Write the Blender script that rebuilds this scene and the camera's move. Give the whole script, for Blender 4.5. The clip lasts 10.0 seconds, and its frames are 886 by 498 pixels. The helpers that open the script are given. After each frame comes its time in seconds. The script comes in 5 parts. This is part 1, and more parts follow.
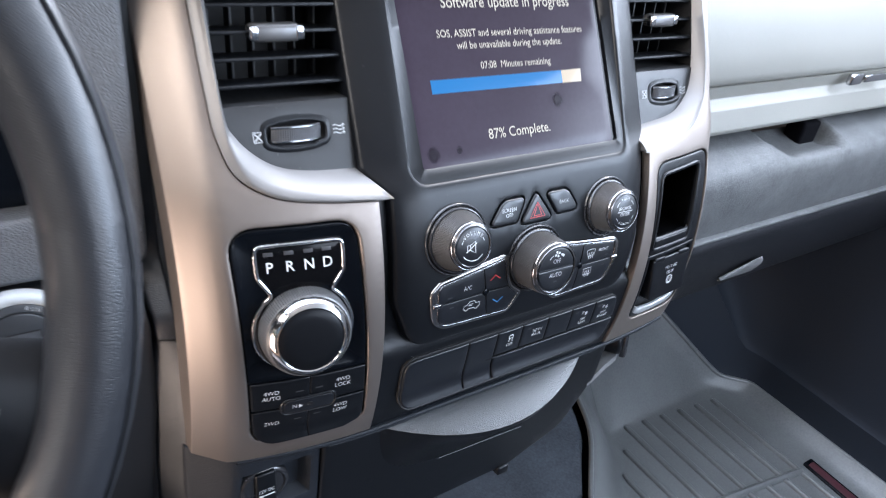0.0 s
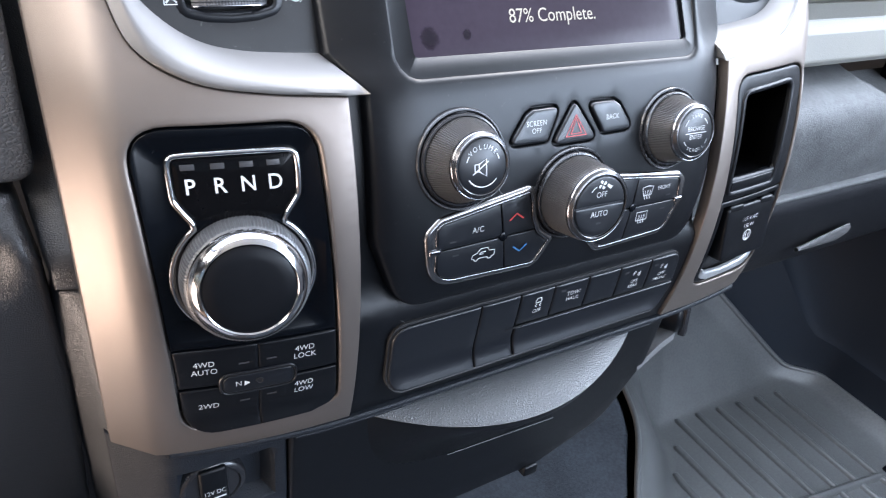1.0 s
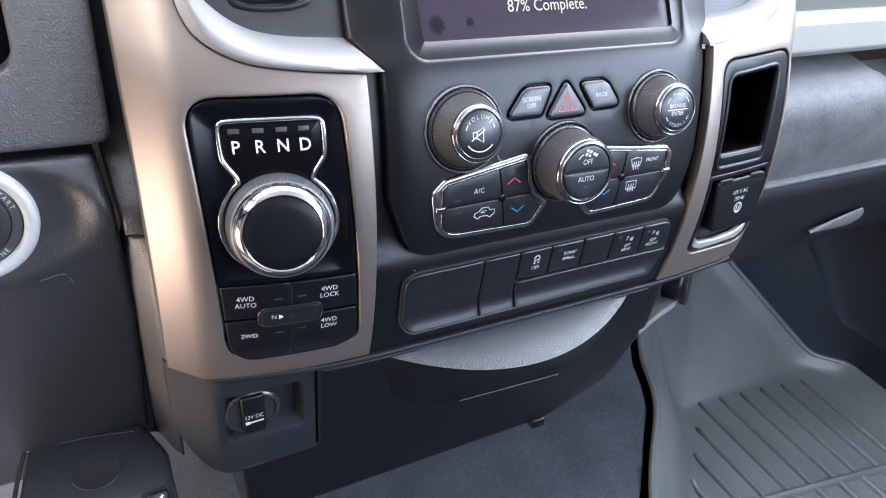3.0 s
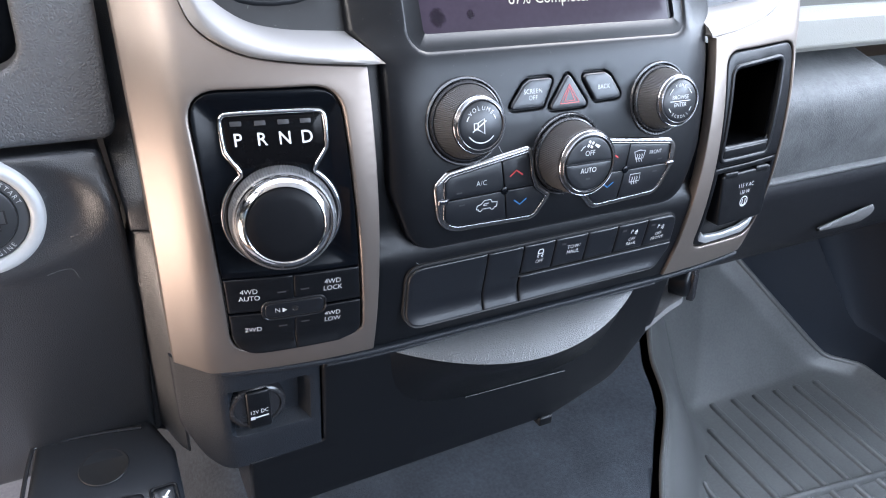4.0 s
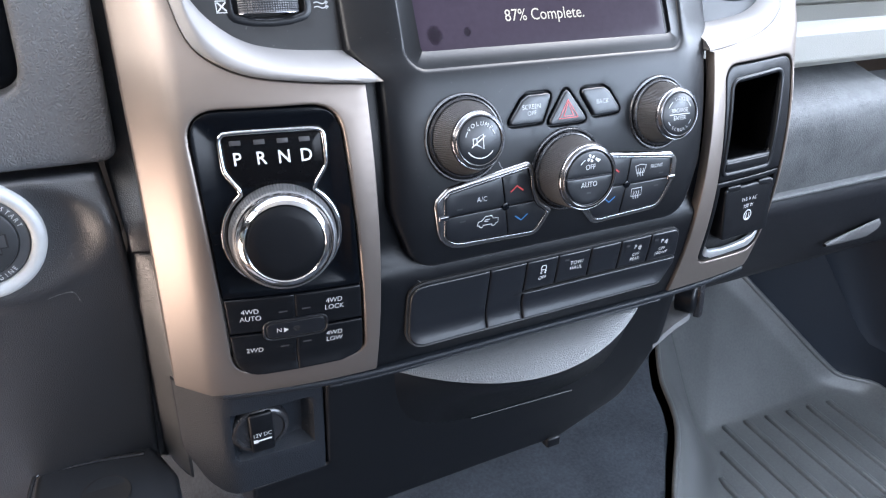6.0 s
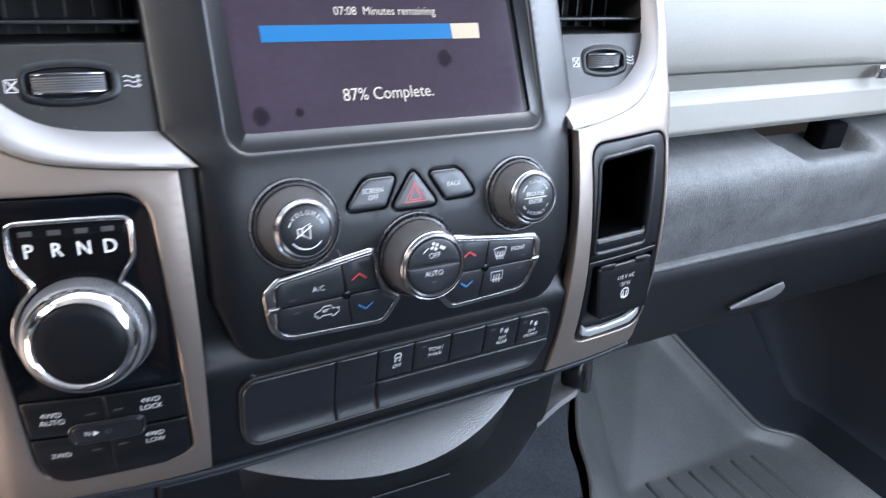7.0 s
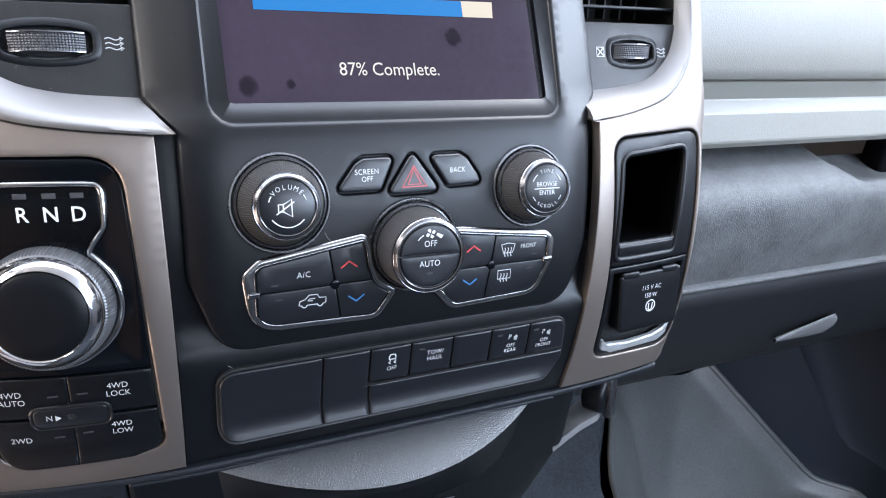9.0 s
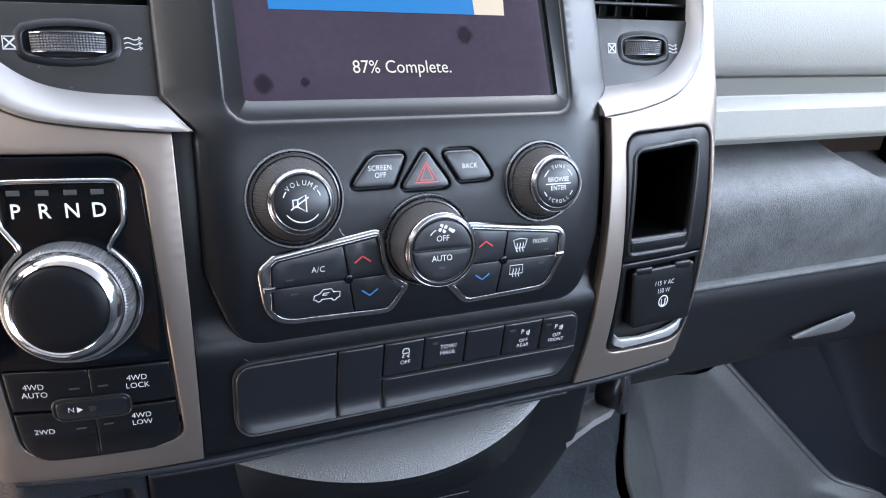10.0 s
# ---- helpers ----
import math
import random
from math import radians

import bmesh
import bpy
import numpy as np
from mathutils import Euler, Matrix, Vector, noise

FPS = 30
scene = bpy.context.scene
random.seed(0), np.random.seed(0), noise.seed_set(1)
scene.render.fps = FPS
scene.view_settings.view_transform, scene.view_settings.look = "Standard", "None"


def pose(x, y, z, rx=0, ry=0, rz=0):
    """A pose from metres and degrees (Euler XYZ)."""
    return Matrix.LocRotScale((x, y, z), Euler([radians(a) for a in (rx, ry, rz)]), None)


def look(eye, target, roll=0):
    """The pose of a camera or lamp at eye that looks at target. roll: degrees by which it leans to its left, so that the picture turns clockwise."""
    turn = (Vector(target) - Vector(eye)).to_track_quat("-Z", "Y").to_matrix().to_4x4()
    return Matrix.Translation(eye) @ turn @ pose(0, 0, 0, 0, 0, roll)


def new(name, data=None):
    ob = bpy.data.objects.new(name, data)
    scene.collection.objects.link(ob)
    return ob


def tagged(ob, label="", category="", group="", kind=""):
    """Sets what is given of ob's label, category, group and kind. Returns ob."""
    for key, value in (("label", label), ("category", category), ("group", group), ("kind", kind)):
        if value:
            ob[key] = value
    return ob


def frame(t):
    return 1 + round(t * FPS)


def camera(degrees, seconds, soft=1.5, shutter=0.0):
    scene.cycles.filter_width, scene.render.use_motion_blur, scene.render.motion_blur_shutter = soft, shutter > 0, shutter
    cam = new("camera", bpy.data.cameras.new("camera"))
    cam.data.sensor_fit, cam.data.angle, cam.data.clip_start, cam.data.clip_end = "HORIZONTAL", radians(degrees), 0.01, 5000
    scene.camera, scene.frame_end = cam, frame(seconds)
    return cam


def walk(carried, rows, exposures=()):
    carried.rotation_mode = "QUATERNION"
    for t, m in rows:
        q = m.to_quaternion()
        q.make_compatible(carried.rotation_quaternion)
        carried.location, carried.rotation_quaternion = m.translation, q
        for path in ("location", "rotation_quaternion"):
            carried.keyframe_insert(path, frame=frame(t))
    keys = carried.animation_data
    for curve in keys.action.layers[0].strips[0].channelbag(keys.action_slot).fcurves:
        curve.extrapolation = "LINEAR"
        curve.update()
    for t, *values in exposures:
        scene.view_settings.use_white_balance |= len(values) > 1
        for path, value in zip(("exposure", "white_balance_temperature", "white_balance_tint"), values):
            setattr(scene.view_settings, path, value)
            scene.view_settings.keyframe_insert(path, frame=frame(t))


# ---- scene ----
cam = camera(64.0, 10.0, soft=1.1, shutter=0.4)
PATH = [
    (0, (-0.33, -0.338, 0.981), (0.728, 0.995, -0.069), 9.6),
    (0.5, (-0.272, -0.294, 0.921), (0.753, 1.056, -0.14), 9.2),
    (1, (-0.248, -0.278, 0.889), (0.699, 1.101, -0.208), 8.2),
    (1.5, (-0.249, -0.294, 0.902), (0.637, 1.109, -0.215), 7.4),
    (2, (-0.266, -0.345, 0.937), (0.601, 1.068, -0.181), 7.6),
    (2.5, (-0.263, -0.345, 0.935), (0.59, 1.078, -0.182), 7.4),
    (3, (-0.26, -0.342, 0.905), (0.576, 1.091, -0.213), 6.7),
    (4.5, (-0.257, -0.352, 0.898), (0.549, 1.114, -0.198), 5.5),
    (5, (-0.258, -0.351, 0.896), (0.537, 1.122, -0.199), 5.2),
    (5.2, (-0.258, -0.352, 0.89), (0.527, 1.128, -0.202), 4.8),
    (6.3, (-0.249, -0.353, 0.895), (0.579, 1.155, -0.126), 4.2),
    (6.5, (-0.236, -0.363, 0.906), (0.625, 1.135, -0.101), 5.0),
    (7, (-0.175, -0.348, 0.912), (0.745, 1.153, -0.038), 6.2),
    (7.5, (-0.141, -0.343, 0.897), (0.771, 1.197, 0.004), 6.3),
    (8, (-0.136, -0.351, 0.893), (0.744, 1.225, 0.032), 6.3),
    (8.5, (-0.141, -0.345, 0.876), (0.696, 1.253, 0.012), 6.4),
    (9, (-0.139, -0.346, 0.876), (0.671, 1.263, 0.008), 6.1),
    (9.5, (-0.141, -0.347, 0.876), (0.646, 1.273, 0.005), 5.7),
    (10, (-0.139, -0.352, 0.875), (0.629, 1.278, 0.006), 5.3),
]
walk(cam, [(t, look(eye, target, roll)) for t, eye, target, roll in PATH],
     [(0, 0.08, 6330, 11), (1.5, 0.18, 6330, 11), (5, 0.27, 6330, 11), (6.5, 0.28, 6330, 11), (7.5, 0.10, 6330, 11), (10, 0.09, 6330, 11)])

# ---- build ----
# ---------------------------------------------------------------- daylight
world = bpy.data.worlds.new("daylight")
scene.world = world
world.use_nodes = True
wt = world.node_tree
bg = wt.nodes["Background"]
sky = wt.nodes.new("ShaderNodeTexSky")
sky.sky_type = "NISHITA"
sky.sun_disc = False
sky.sun_elevation, sky.sun_rotation = radians(45), radians(60)
sky.dust_density, sky.air_density = 3.0, 1.2
wt.links.new(sky.outputs[0], bg.inputs[0])
bg.inputs[1].default_value = 0.12


def window_light(name, eye, target, w, h, watts, colour):
    """Sky light at the cab's glass openings; also the warm fill at the added doorway."""
    lamp = bpy.data.lights.new(name, "AREA")
    lamp.shape, lamp.size, lamp.size_y, lamp.energy, lamp.color = "RECTANGLE", w, h, watts, colour
    ob = new(name, lamp)
    ob.matrix_world = look(eye, target)
    return ob


window_light("windshield_skylight", (0.10, 0.35, 1.27), (0.10, -0.15, 0.41), 1.7, 0.86, 66.0, (0.75, 0.84, 1.0))
window_light("passenger_window_skylight", (1.02, -0.30, 1.13), (0.0, -0.25, 0.80), 1.0, 0.46, 32.0, (0.74, 0.84, 1.0))
window_light("driver_window_skylight", (-1.02, -0.06, 1.24), (-0.25, 0.0, 0.95), 0.85, 0.40, 20.0, (0.94, 0.87, 0.80))
# Added warm fill, aimed so that the left trim flank reflects it.
window_light("warm_flank_fill", (-1.04, 0.0, 0.38), (-0.2, 0.02, 0.52), 0.50, 0.46, 11.0, (1.0, 0.80, 0.67))
window_light("rear_window_skylight", (0.42, -1.68, 1.22), (0.1, 0.0, 1.1), 0.95, 0.34, 14.0, (0.76, 0.85, 1.0))
window_light("rear_door_window_skylight", (1.02, -1.18, 1.13), (0.0, -0.6, 1.05), 0.75, 0.42, 27.0, (0.66, 0.80, 1.0))

sun = bpy.data.lights.new("sun", "SUN")
sun.energy, sun.angle, sun.color = 3.0, radians(12), (1.0, 0.93, 0.84)
sun_ob = new("sun", sun)
sun_ob.matrix_world = look((3.4, 2.0, 4.6), (0, 0, 0.7))

# ---------------------------------------------------------------- materials
MATS = {}


def mat(name, colour, rough=0.5, metal=0.0, grain=0.0, cell=900.0, mottle=0.12, spots=6.0, emit=None, power=0.0,
        spec=0.5, fine=0.0, coat=0.0, dust=0.0):
    """A procedural surface: colour, sheen, leather-like grain, fine noise relief and patchy wear."""
    if name in MATS:
        return MATS[name]
    m = bpy.data.materials.new(name)
    m.use_nodes = True
    nt = m.node_tree
    p = nt.nodes["Principled BSDF"]
    p.inputs["Metallic"].default_value = metal
    p.inputs["Specular IOR Level"].default_value = spec
    p.inputs["Coat Weight"].default_value = coat
    p.inputs["Coat Roughness"].default_value = 0.08
    tc = nt.nodes.new("ShaderNodeTexCoord")
    big = nt.nodes.new("ShaderNodeTexNoise")
    big.inputs["Scale"].default_value, big.inputs["Detail"].default_value = spots, 6.0
    nt.links.new(tc.outputs["Object"], big.inputs["Vector"])
    small = nt.nodes.new("ShaderNodeTexNoise")
    small.inputs["Scale"].default_value, small.inputs["Detail"].default_value = 260.0, 4.0
    nt.links.new(tc.outputs["Object"], small.inputs["Vector"])
    mix = nt.nodes.new("ShaderNodeMath")
    mix.operation = "ADD"
    nt.links.new(big.outputs["Fac"], mix.inputs[0])
    nt.links.new(small.outputs["Fac"], mix.inputs[1])
    ramp = nt.nodes.new("ShaderNodeMapRange")
    ramp.inputs["From Min"].default_value, ramp.inputs["From Max"].default_value = 0.6, 1.4
    ramp.inputs["To Min"].default_value, ramp.inputs["To Max"].default_value = 1.0 - mottle, 1.0 + mottle
    nt.links.new(mix.outputs[0], ramp.inputs["Value"])
    tint = nt.nodes.new("ShaderNodeVectorMath")
    tint.operation = "SCALE"
    tint.inputs[0].default_value = colour
    nt.links.new(ramp.outputs[0], tint.inputs["Scale"])
    base = tint.outputs[0]
    if dust > 0:
        specks = nt.nodes.new("ShaderNodeTexNoise")
        specks.inputs["Scale"].default_value, specks.inputs["Detail"].default_value = 420.0, 2.0
        nt.links.new(tc.outputs["Object"], specks.inputs["Vector"])
        gate = nt.nodes.new("ShaderNodeMapRange")
        gate.inputs["From Min"].default_value, gate.inputs["From Max"].default_value = 0.70, 0.78
        gate.inputs["To Max"].default_value = dust
        nt.links.new(specks.outputs["Fac"], gate.inputs["Value"])
        dm = nt.nodes.new("ShaderNodeMix")
        dm.data_type = "RGBA"
        dm.inputs[7].default_value = (0.32, 0.31, 0.3, 1)
        nt.links.new(gate.outputs[0], dm.inputs[0])
        nt.links.new(base, dm.inputs[6])
        base = dm.outputs[2]
    nt.links.new(base, p.inputs["Base Color"])
    rr = nt.nodes.new("ShaderNodeMapRange")
    rr.inputs["From Min"].default_value, rr.inputs["From Max"].default_value = 0.6, 1.4
    rr.inputs["To Min"].default_value, rr.inputs["To Max"].default_value = rough * 0.88, min(1.0, rough * 1.12)
    nt.links.new(mix.outputs[0], rr.inputs["Value"])
    nt.links.new(rr.outputs[0], p.inputs["Roughness"])
    if grain or fine:
        bump = nt.nodes.new("ShaderNodeBump")
        bump.inputs["Strength"].default_value = 1.0
        bump.inputs["Distance"].default_value = 0.001
        if grain:
            warp = nt.nodes.new("ShaderNodeTexNoise")
            warp.inputs["Scale"].default_value = cell * 0.4
            nt.links.new(tc.outputs["Object"], warp.inputs["Vector"])
            off = nt.nodes.new("ShaderNodeVectorMath")
            off.operation = "MULTIPLY_ADD"
            off.inputs[1].default_value = (1.0 / cell,) * 3
            nt.links.new(warp.outputs["Color"], off.inputs[0])
            nt.links.new(tc.outputs["Object"], off.inputs[2])
            vor = nt.nodes.new("ShaderNodeTexVoronoi")
            vor.feature = "DISTANCE_TO_EDGE"
            vor.inputs["Scale"].default_value = cell
            nt.links.new(off.outputs[0], vor.inputs["Vector"])
            dome = nt.nodes.new("ShaderNodeMapRange")
            dome.interpolation_type = "SMOOTHERSTEP"
            dome.inputs["From Max"].default_value = 0.32
            nt.links.new(vor.outputs["Distance"], dome.inputs["Value"])
            hgt = nt.nodes.new("ShaderNodeMath")
            hgt.operation = "MULTIPLY"
            hgt.inputs[1].default_value = grain
            nt.links.new(dome.outputs[0], hgt.inputs[0])
        else:
            fn = nt.nodes.new("ShaderNodeTexNoise")
            fn.inputs["Scale"].default_value, fn.inputs["Detail"].default_value = cell, 3.0
            nt.links.new(tc.outputs["Object"], fn.inputs["Vector"])
            hgt = nt.nodes.new("ShaderNodeMath")
            hgt.operation = "MULTIPLY"
            hgt.inputs[1].default_value = fine
            nt.links.new(fn.outputs["Fac"], hgt.inputs[0])
        nt.links.new(hgt.outputs[0], bump.inputs["Height"])
        nt.links.new(bump.outputs[0], p.inputs["Normal"])
    if emit:
        p.inputs["Emission Color"].default_value = (*emit, 1)
        p.inputs["Emission Strength"].default_value = power
    MATS[name] = m
    return m


SATIN = mat("satin_silver_paint", (0.228, 0.195, 0.173), 0.44, 0.8, fine=0.04, cell=2500, mottle=0.03)
RIM = mat("bright_silver_paint", (0.17, 0.163, 0.158), 0.47, 0.55, mottle=0.03)
CHROME = mat("polished_chrome", (0.52, 0.52, 0.53), 0.14, 1.0, mottle=0.03)
# Blue in these blacks and the carpet stands in for a hazy veil.
SOFT = mat("satin_black_plastic", (0.0026, 0.0032, 0.0046), 0.37, fine=0.03, cell=2600, mottle=0.15, dust=0.04, spec=0.3)
VENTPLATE = mat("dusty_satin_black_plastic", (0.0085, 0.0082, 0.0085), 0.42, fine=0.05, cell=2200, mottle=0.2, dust=0.12, spec=0.42)
GLOSS = mat("smooth_black_plastic", (0.0018, 0.0026, 0.0042), 0.24, mottle=0.12, spec=0.2, dust=0.012)
KEY = mat("black_button_plastic", (0.0055, 0.0066, 0.0092), 0.34, fine=0.03, cell=2600, mottle=0.12, dust=0.015, spec=0.52)
GRAIN = mat("grained_charcoal_plastic", (0.098, 0.099, 0.103), 0.44, grain=0.22, cell=470, mottle=0.15)
GRAINFINE = mat("fine_grained_black_plastic", (0.012, 0.0145, 0.019), 0.46, grain=0.13, cell=640, mottle=0.15, spec=0.3)
# Upper door grey is lightened and the pad darkened for window sheen.
DASHSHEEN = mat("grained_dash_sheen_grey", (0.218, 0.211, 0.190), 0.50, grain=0.06, cell=430, mottle=0.06)
PAD = mat("grained_pad_dimmed", (0.086, 0.088, 0.089), 0.48, grain=0.18, cell=400, mottle=0.4, spots=40, dust=0.06, spec=0.2)
DARK = mat("cavity_black", (0.008, 0.008, 0.009), 0.6, mottle=0.1)
KNURL = mat("knurled_dark_metal_finish", (0.095, 0.092, 0.092), 0.34, 0.5, mottle=0.1)
RUBBER = mat("black_mat_rubber", (0.094, 0.098, 0.099), 0.40, fine=0.25, cell=700, mottle=0.3, spots=9, dust=0.04, spec=0.6)
CARPET = mat("charcoal_carpet_pile", (0.047, 0.054, 0.064), 0.95, fine=1.2, cell=900, mottle=0.35, spots=18, spec=0.1, dust=0.08)
LEATHER = mat("wheel_leather", (0.014, 0.015, 0.018), 0.34, grain=0.03, cell=800)
HEADLINER = mat("headliner_cloth", (0.62, 0.61, 0.59), 0.95, fine=0.4, cell=900)
WARMWALL = mat("warm_bounce_brown", (0.46, 0.275, 0.17), 0.7, fine=0.3, cell=600)
KNURLSILVER = mat("knurled_silver_finish", (0.06, 0.06, 0.064), 0.40, 0.4, mottle=0.08)
KNEE = mat("grained_black_knee_plastic", (0.0105, 0.0122, 0.0155), 0.42, grain=0.09, cell=850, mottle=0.15, spec=1.0)
DARKCHROME = mat("smoked_chrome", (0.27, 0.265, 0.265), 0.24, 1.0, mottle=0.05)
# Dial ring chrome is darkened for the dim surroundings it would reflect.
DIALRING = mat("dial_ring_dimmed_chrome", (0.11, 0.11, 0.115), 0.24, 0.9, mottle=0.05)
COLLAR = mat("dial_collar_plastic", (0.016, 0.016, 0.018), 0.26, mottle=0.1, spec=0.6)
# Pale grey stands in for light on the pocket floor and glove handle.
LITSCOOP = mat("grained_lit_scoop_grey", (0.12, 0.12, 0.122), 0.5, grain=0.08, cell=700, mottle=0.2)
FRAMESILVER = mat("bright_frame_silver", (0.22, 0.22, 0.23), 0.18, 1.0, mottle=0.05)
LITLIP = mat("lit_lip_silver", (0.42, 0.43, 0.44), 0.4, 0.5, mottle=0.05)
WHITE = mat("white_print", (0.60, 0.61, 0.61), 0.5, mottle=0.03)
PRINTGREY = mat("pale_grey_print", (0.40, 0.40, 0.40), 0.5, mottle=0.03)
GREYMARK = mat("grey_indicator_window", (0.04, 0.04, 0.043), 0.35, mottle=0.05)
REDMARK = mat("red_print", (0.50, 0.045, 0.045), 0.45, mottle=0.05)
BLUEMARK = mat("blue_print", (0.045, 0.17, 0.38), 0.45, mottle=0.05)
SILVERRING = mat("pale_silver_ring_paint", (0.50, 0.51, 0.51), 0.5, 0.2, fine=0.1, cell=1500, mottle=0.05)
GLASS = mat("display_glass", (0.004, 0.004, 0.005), 0.2, mottle=0.1, spots=20, spec=0.12)
LCD = mat("display_backlight_glow", (0.014, 0.011, 0.016), 0.2, emit=(0.032, 0.024, 0.039), power=1.0, mottle=0.35, spots=14, spec=0.12)
LIT = mat("display_white", (0.02, 0.02, 0.02), 0.2, emit=(0.95, 0.93, 0.88), power=0.9, spec=0.12)
LITBLUE = mat("display_blue", (0.01, 0.01, 0.01), 0.2, emit=(0.012, 0.26, 0.74), power=0.9, spec=0.12)
LITCREAM = mat("display_cream", (0.02, 0.02, 0.02), 0.2, emit=(0.92, 0.82, 0.68), power=0.9, spec=0.12)
SMUDGE = mat("finger_smudge", (0.003, 0.003, 0.004), 0.22, emit=(0.016, 0.0105, 0.020), power=1.0, mottle=0.2, spec=0.12)


def fade_out(m):
    """A greasy print thins out towards its ragged rim."""
    nt = m.node_tree
    tc, sep = nt.nodes.new("ShaderNodeTexCoord"), nt.nodes.new("ShaderNodeSeparateXYZ")
    nt.links.new(tc.outputs["Generated"], sep.inputs[0])
    flat, dist = nt.nodes.new("ShaderNodeCombineXYZ"), nt.nodes.new("ShaderNodeVectorMath")
    nt.links.new(sep.outputs["X"], flat.inputs["X"])
    nt.links.new(sep.outputs["Z"], flat.inputs["Y"])
    dist.operation = "DISTANCE"
    dist.inputs[1].default_value = (0.5, 0.5, 0.0)
    nt.links.new(flat.outputs[0], dist.inputs[0])
    ragged, add = nt.nodes.new("ShaderNodeTexNoise"), nt.nodes.new("ShaderNodeMath")
    ragged.inputs["Scale"].default_value = 5.0
    nt.links.new(tc.outputs["Generated"], ragged.inputs["Vector"])
    add.operation = "MULTIPLY_ADD"
    add.inputs[1].default_value = 0.22
    nt.links.new(ragged.outputs["Fac"], add.inputs[0])
    nt.links.new(dist.outputs["Value"], add.inputs[2])
    edge = nt.nodes.new("ShaderNodeMapRange")
    edge.interpolation_type = "SMOOTHSTEP"
    edge.inputs["From Min"].default_value, edge.inputs["From Max"].default_value = 0.30, 0.56
    edge.inputs["To Min"].default_value, edge.inputs["To Max"].default_value = 0.95, 0.0
    nt.links.new(add.outputs[0], edge.inputs["Value"])
    nt.links.new(edge.outputs[0], nt.nodes["Principled BSDF"].inputs["Alpha"])


fade_out(SMUDGE)
# Liner colour is darkened to carry the shade under the dash.
FOOTWELL = mat("shaded_footwell_plastic", (0.007, 0.0105, 0.017), 0.62, fine=0.3, cell=700, mottle=0.2, spec=0.2)
ASPHALT = mat("asphalt", (0.05, 0.05, 0.05), 0.9)

# ---------------------------------------------------------------- geometry helpers (millimetres)
TILT = radians(8)
STACK = Matrix(((1, 0, 0, 0), (0, math.sin(TILT), -math.cos(TILT), 0), (0, math.cos(TILT), math.sin(TILT), 0.78), (0, 0, 0, 1)))
FLAT = Matrix.Identity(4)
PLACE = {}


def as_mesh(name, geo, material, sharp=38):
    verts, faces = geo
    me = bpy.data.meshes.new(name)
    me.from_pydata([(x * 0.001, y * 0.001, z * 0.001) for x, y, z in verts], [], faces)
    me.materials.append(material)
    me.polygons.foreach_set("use_smooth", [True] * len(me.polygons))
    me.set_sharp_from_angle(angle=radians(sharp))
    me.validate()
    return me


def thing(name, base, label, category, m=STACK, group="", kind=""):
    """A top-level Empty at the thing's base, given in millimetres of the frame m."""
    ob = new(name)
    ob.empty_display_size = 0.01
    ob.matrix_world = m @ Matrix.Translation([b * 0.001 for b in base])
    PLACE[ob] = ob.matrix_world.copy()
    return tagged(ob, label, category, group, kind)


def part(name, geo, material, parent, label="", m=STACK, sharp=38):
    ob = new(name, as_mesh(name, geo, material, sharp))
    ob.parent = parent
    ob.matrix_parent_inverse = PLACE[parent].inverted()
    ob.matrix_basis = m
    PLACE[ob] = m.copy()
    return tagged(ob, label)


def solid(name, geo, material, label, category, m=STACK, kind="", sharp=38):
    ob = new(name, as_mesh(name, geo, material, sharp))
    ob.matrix_basis = m
    PLACE[ob] = m.copy()
    return tagged(ob, label, category, "", kind)


def join(*geos):
    verts, faces = [], []
    for v, f in geos:
        k = len(verts)
        verts += list(v)
        faces += [tuple(i + k for i in q) for q in f]
    return verts, faces


def area(poly):
    return 0.5 * sum(a[0] * b[1] - b[0] * a[1] for a, b in zip(poly, poly[1:] + poly[:1]))


def ccw(poly):
    return list(poly) if area(list(poly)) > 0 else list(poly)[::-1]


def rounded(poly, r, n=5):
    """The polygon with its corners rounded; r is one radius or one for each corner."""
    poly = list(poly)
    rs = list(r) if isinstance(r, (list, tuple)) else [r] * len(poly)
    out = []
    for i, c in enumerate(poly):
        c = Vector(c)
        a, b = Vector(poly[i - 1]) - c, Vector(poly[(i + 1) % len(poly)]) - c
        la, lb = a.length, b.length
        half = 0.5 * a.angle(b)
        if rs[i] < 0.05 or abs(half - math.pi / 2) < 0.02:
            out.append(tuple(c))
            continue
        t = min(rs[i] / math.tan(half), 0.48 * la, 0.48 * lb)
        p, q = c + a / la * t, c + b / lb * t
        for k in range(n + 1):
            s = k / n
            out.append(tuple(p * (1 - s) ** 2 + c * (2 * s * (1 - s)) + q * s * s))
    return ccw(out)


def dense(poly, step):
    out = []
    for a, b in zip(poly, poly[1:] + poly[:1]):
        k = max(1, int(math.dist(a, b) / step))
        out += [(a[0] + (b[0] - a[0]) * i / k, a[1] + (b[1] - a[1]) * i / k) for i in range(k)]
    return out


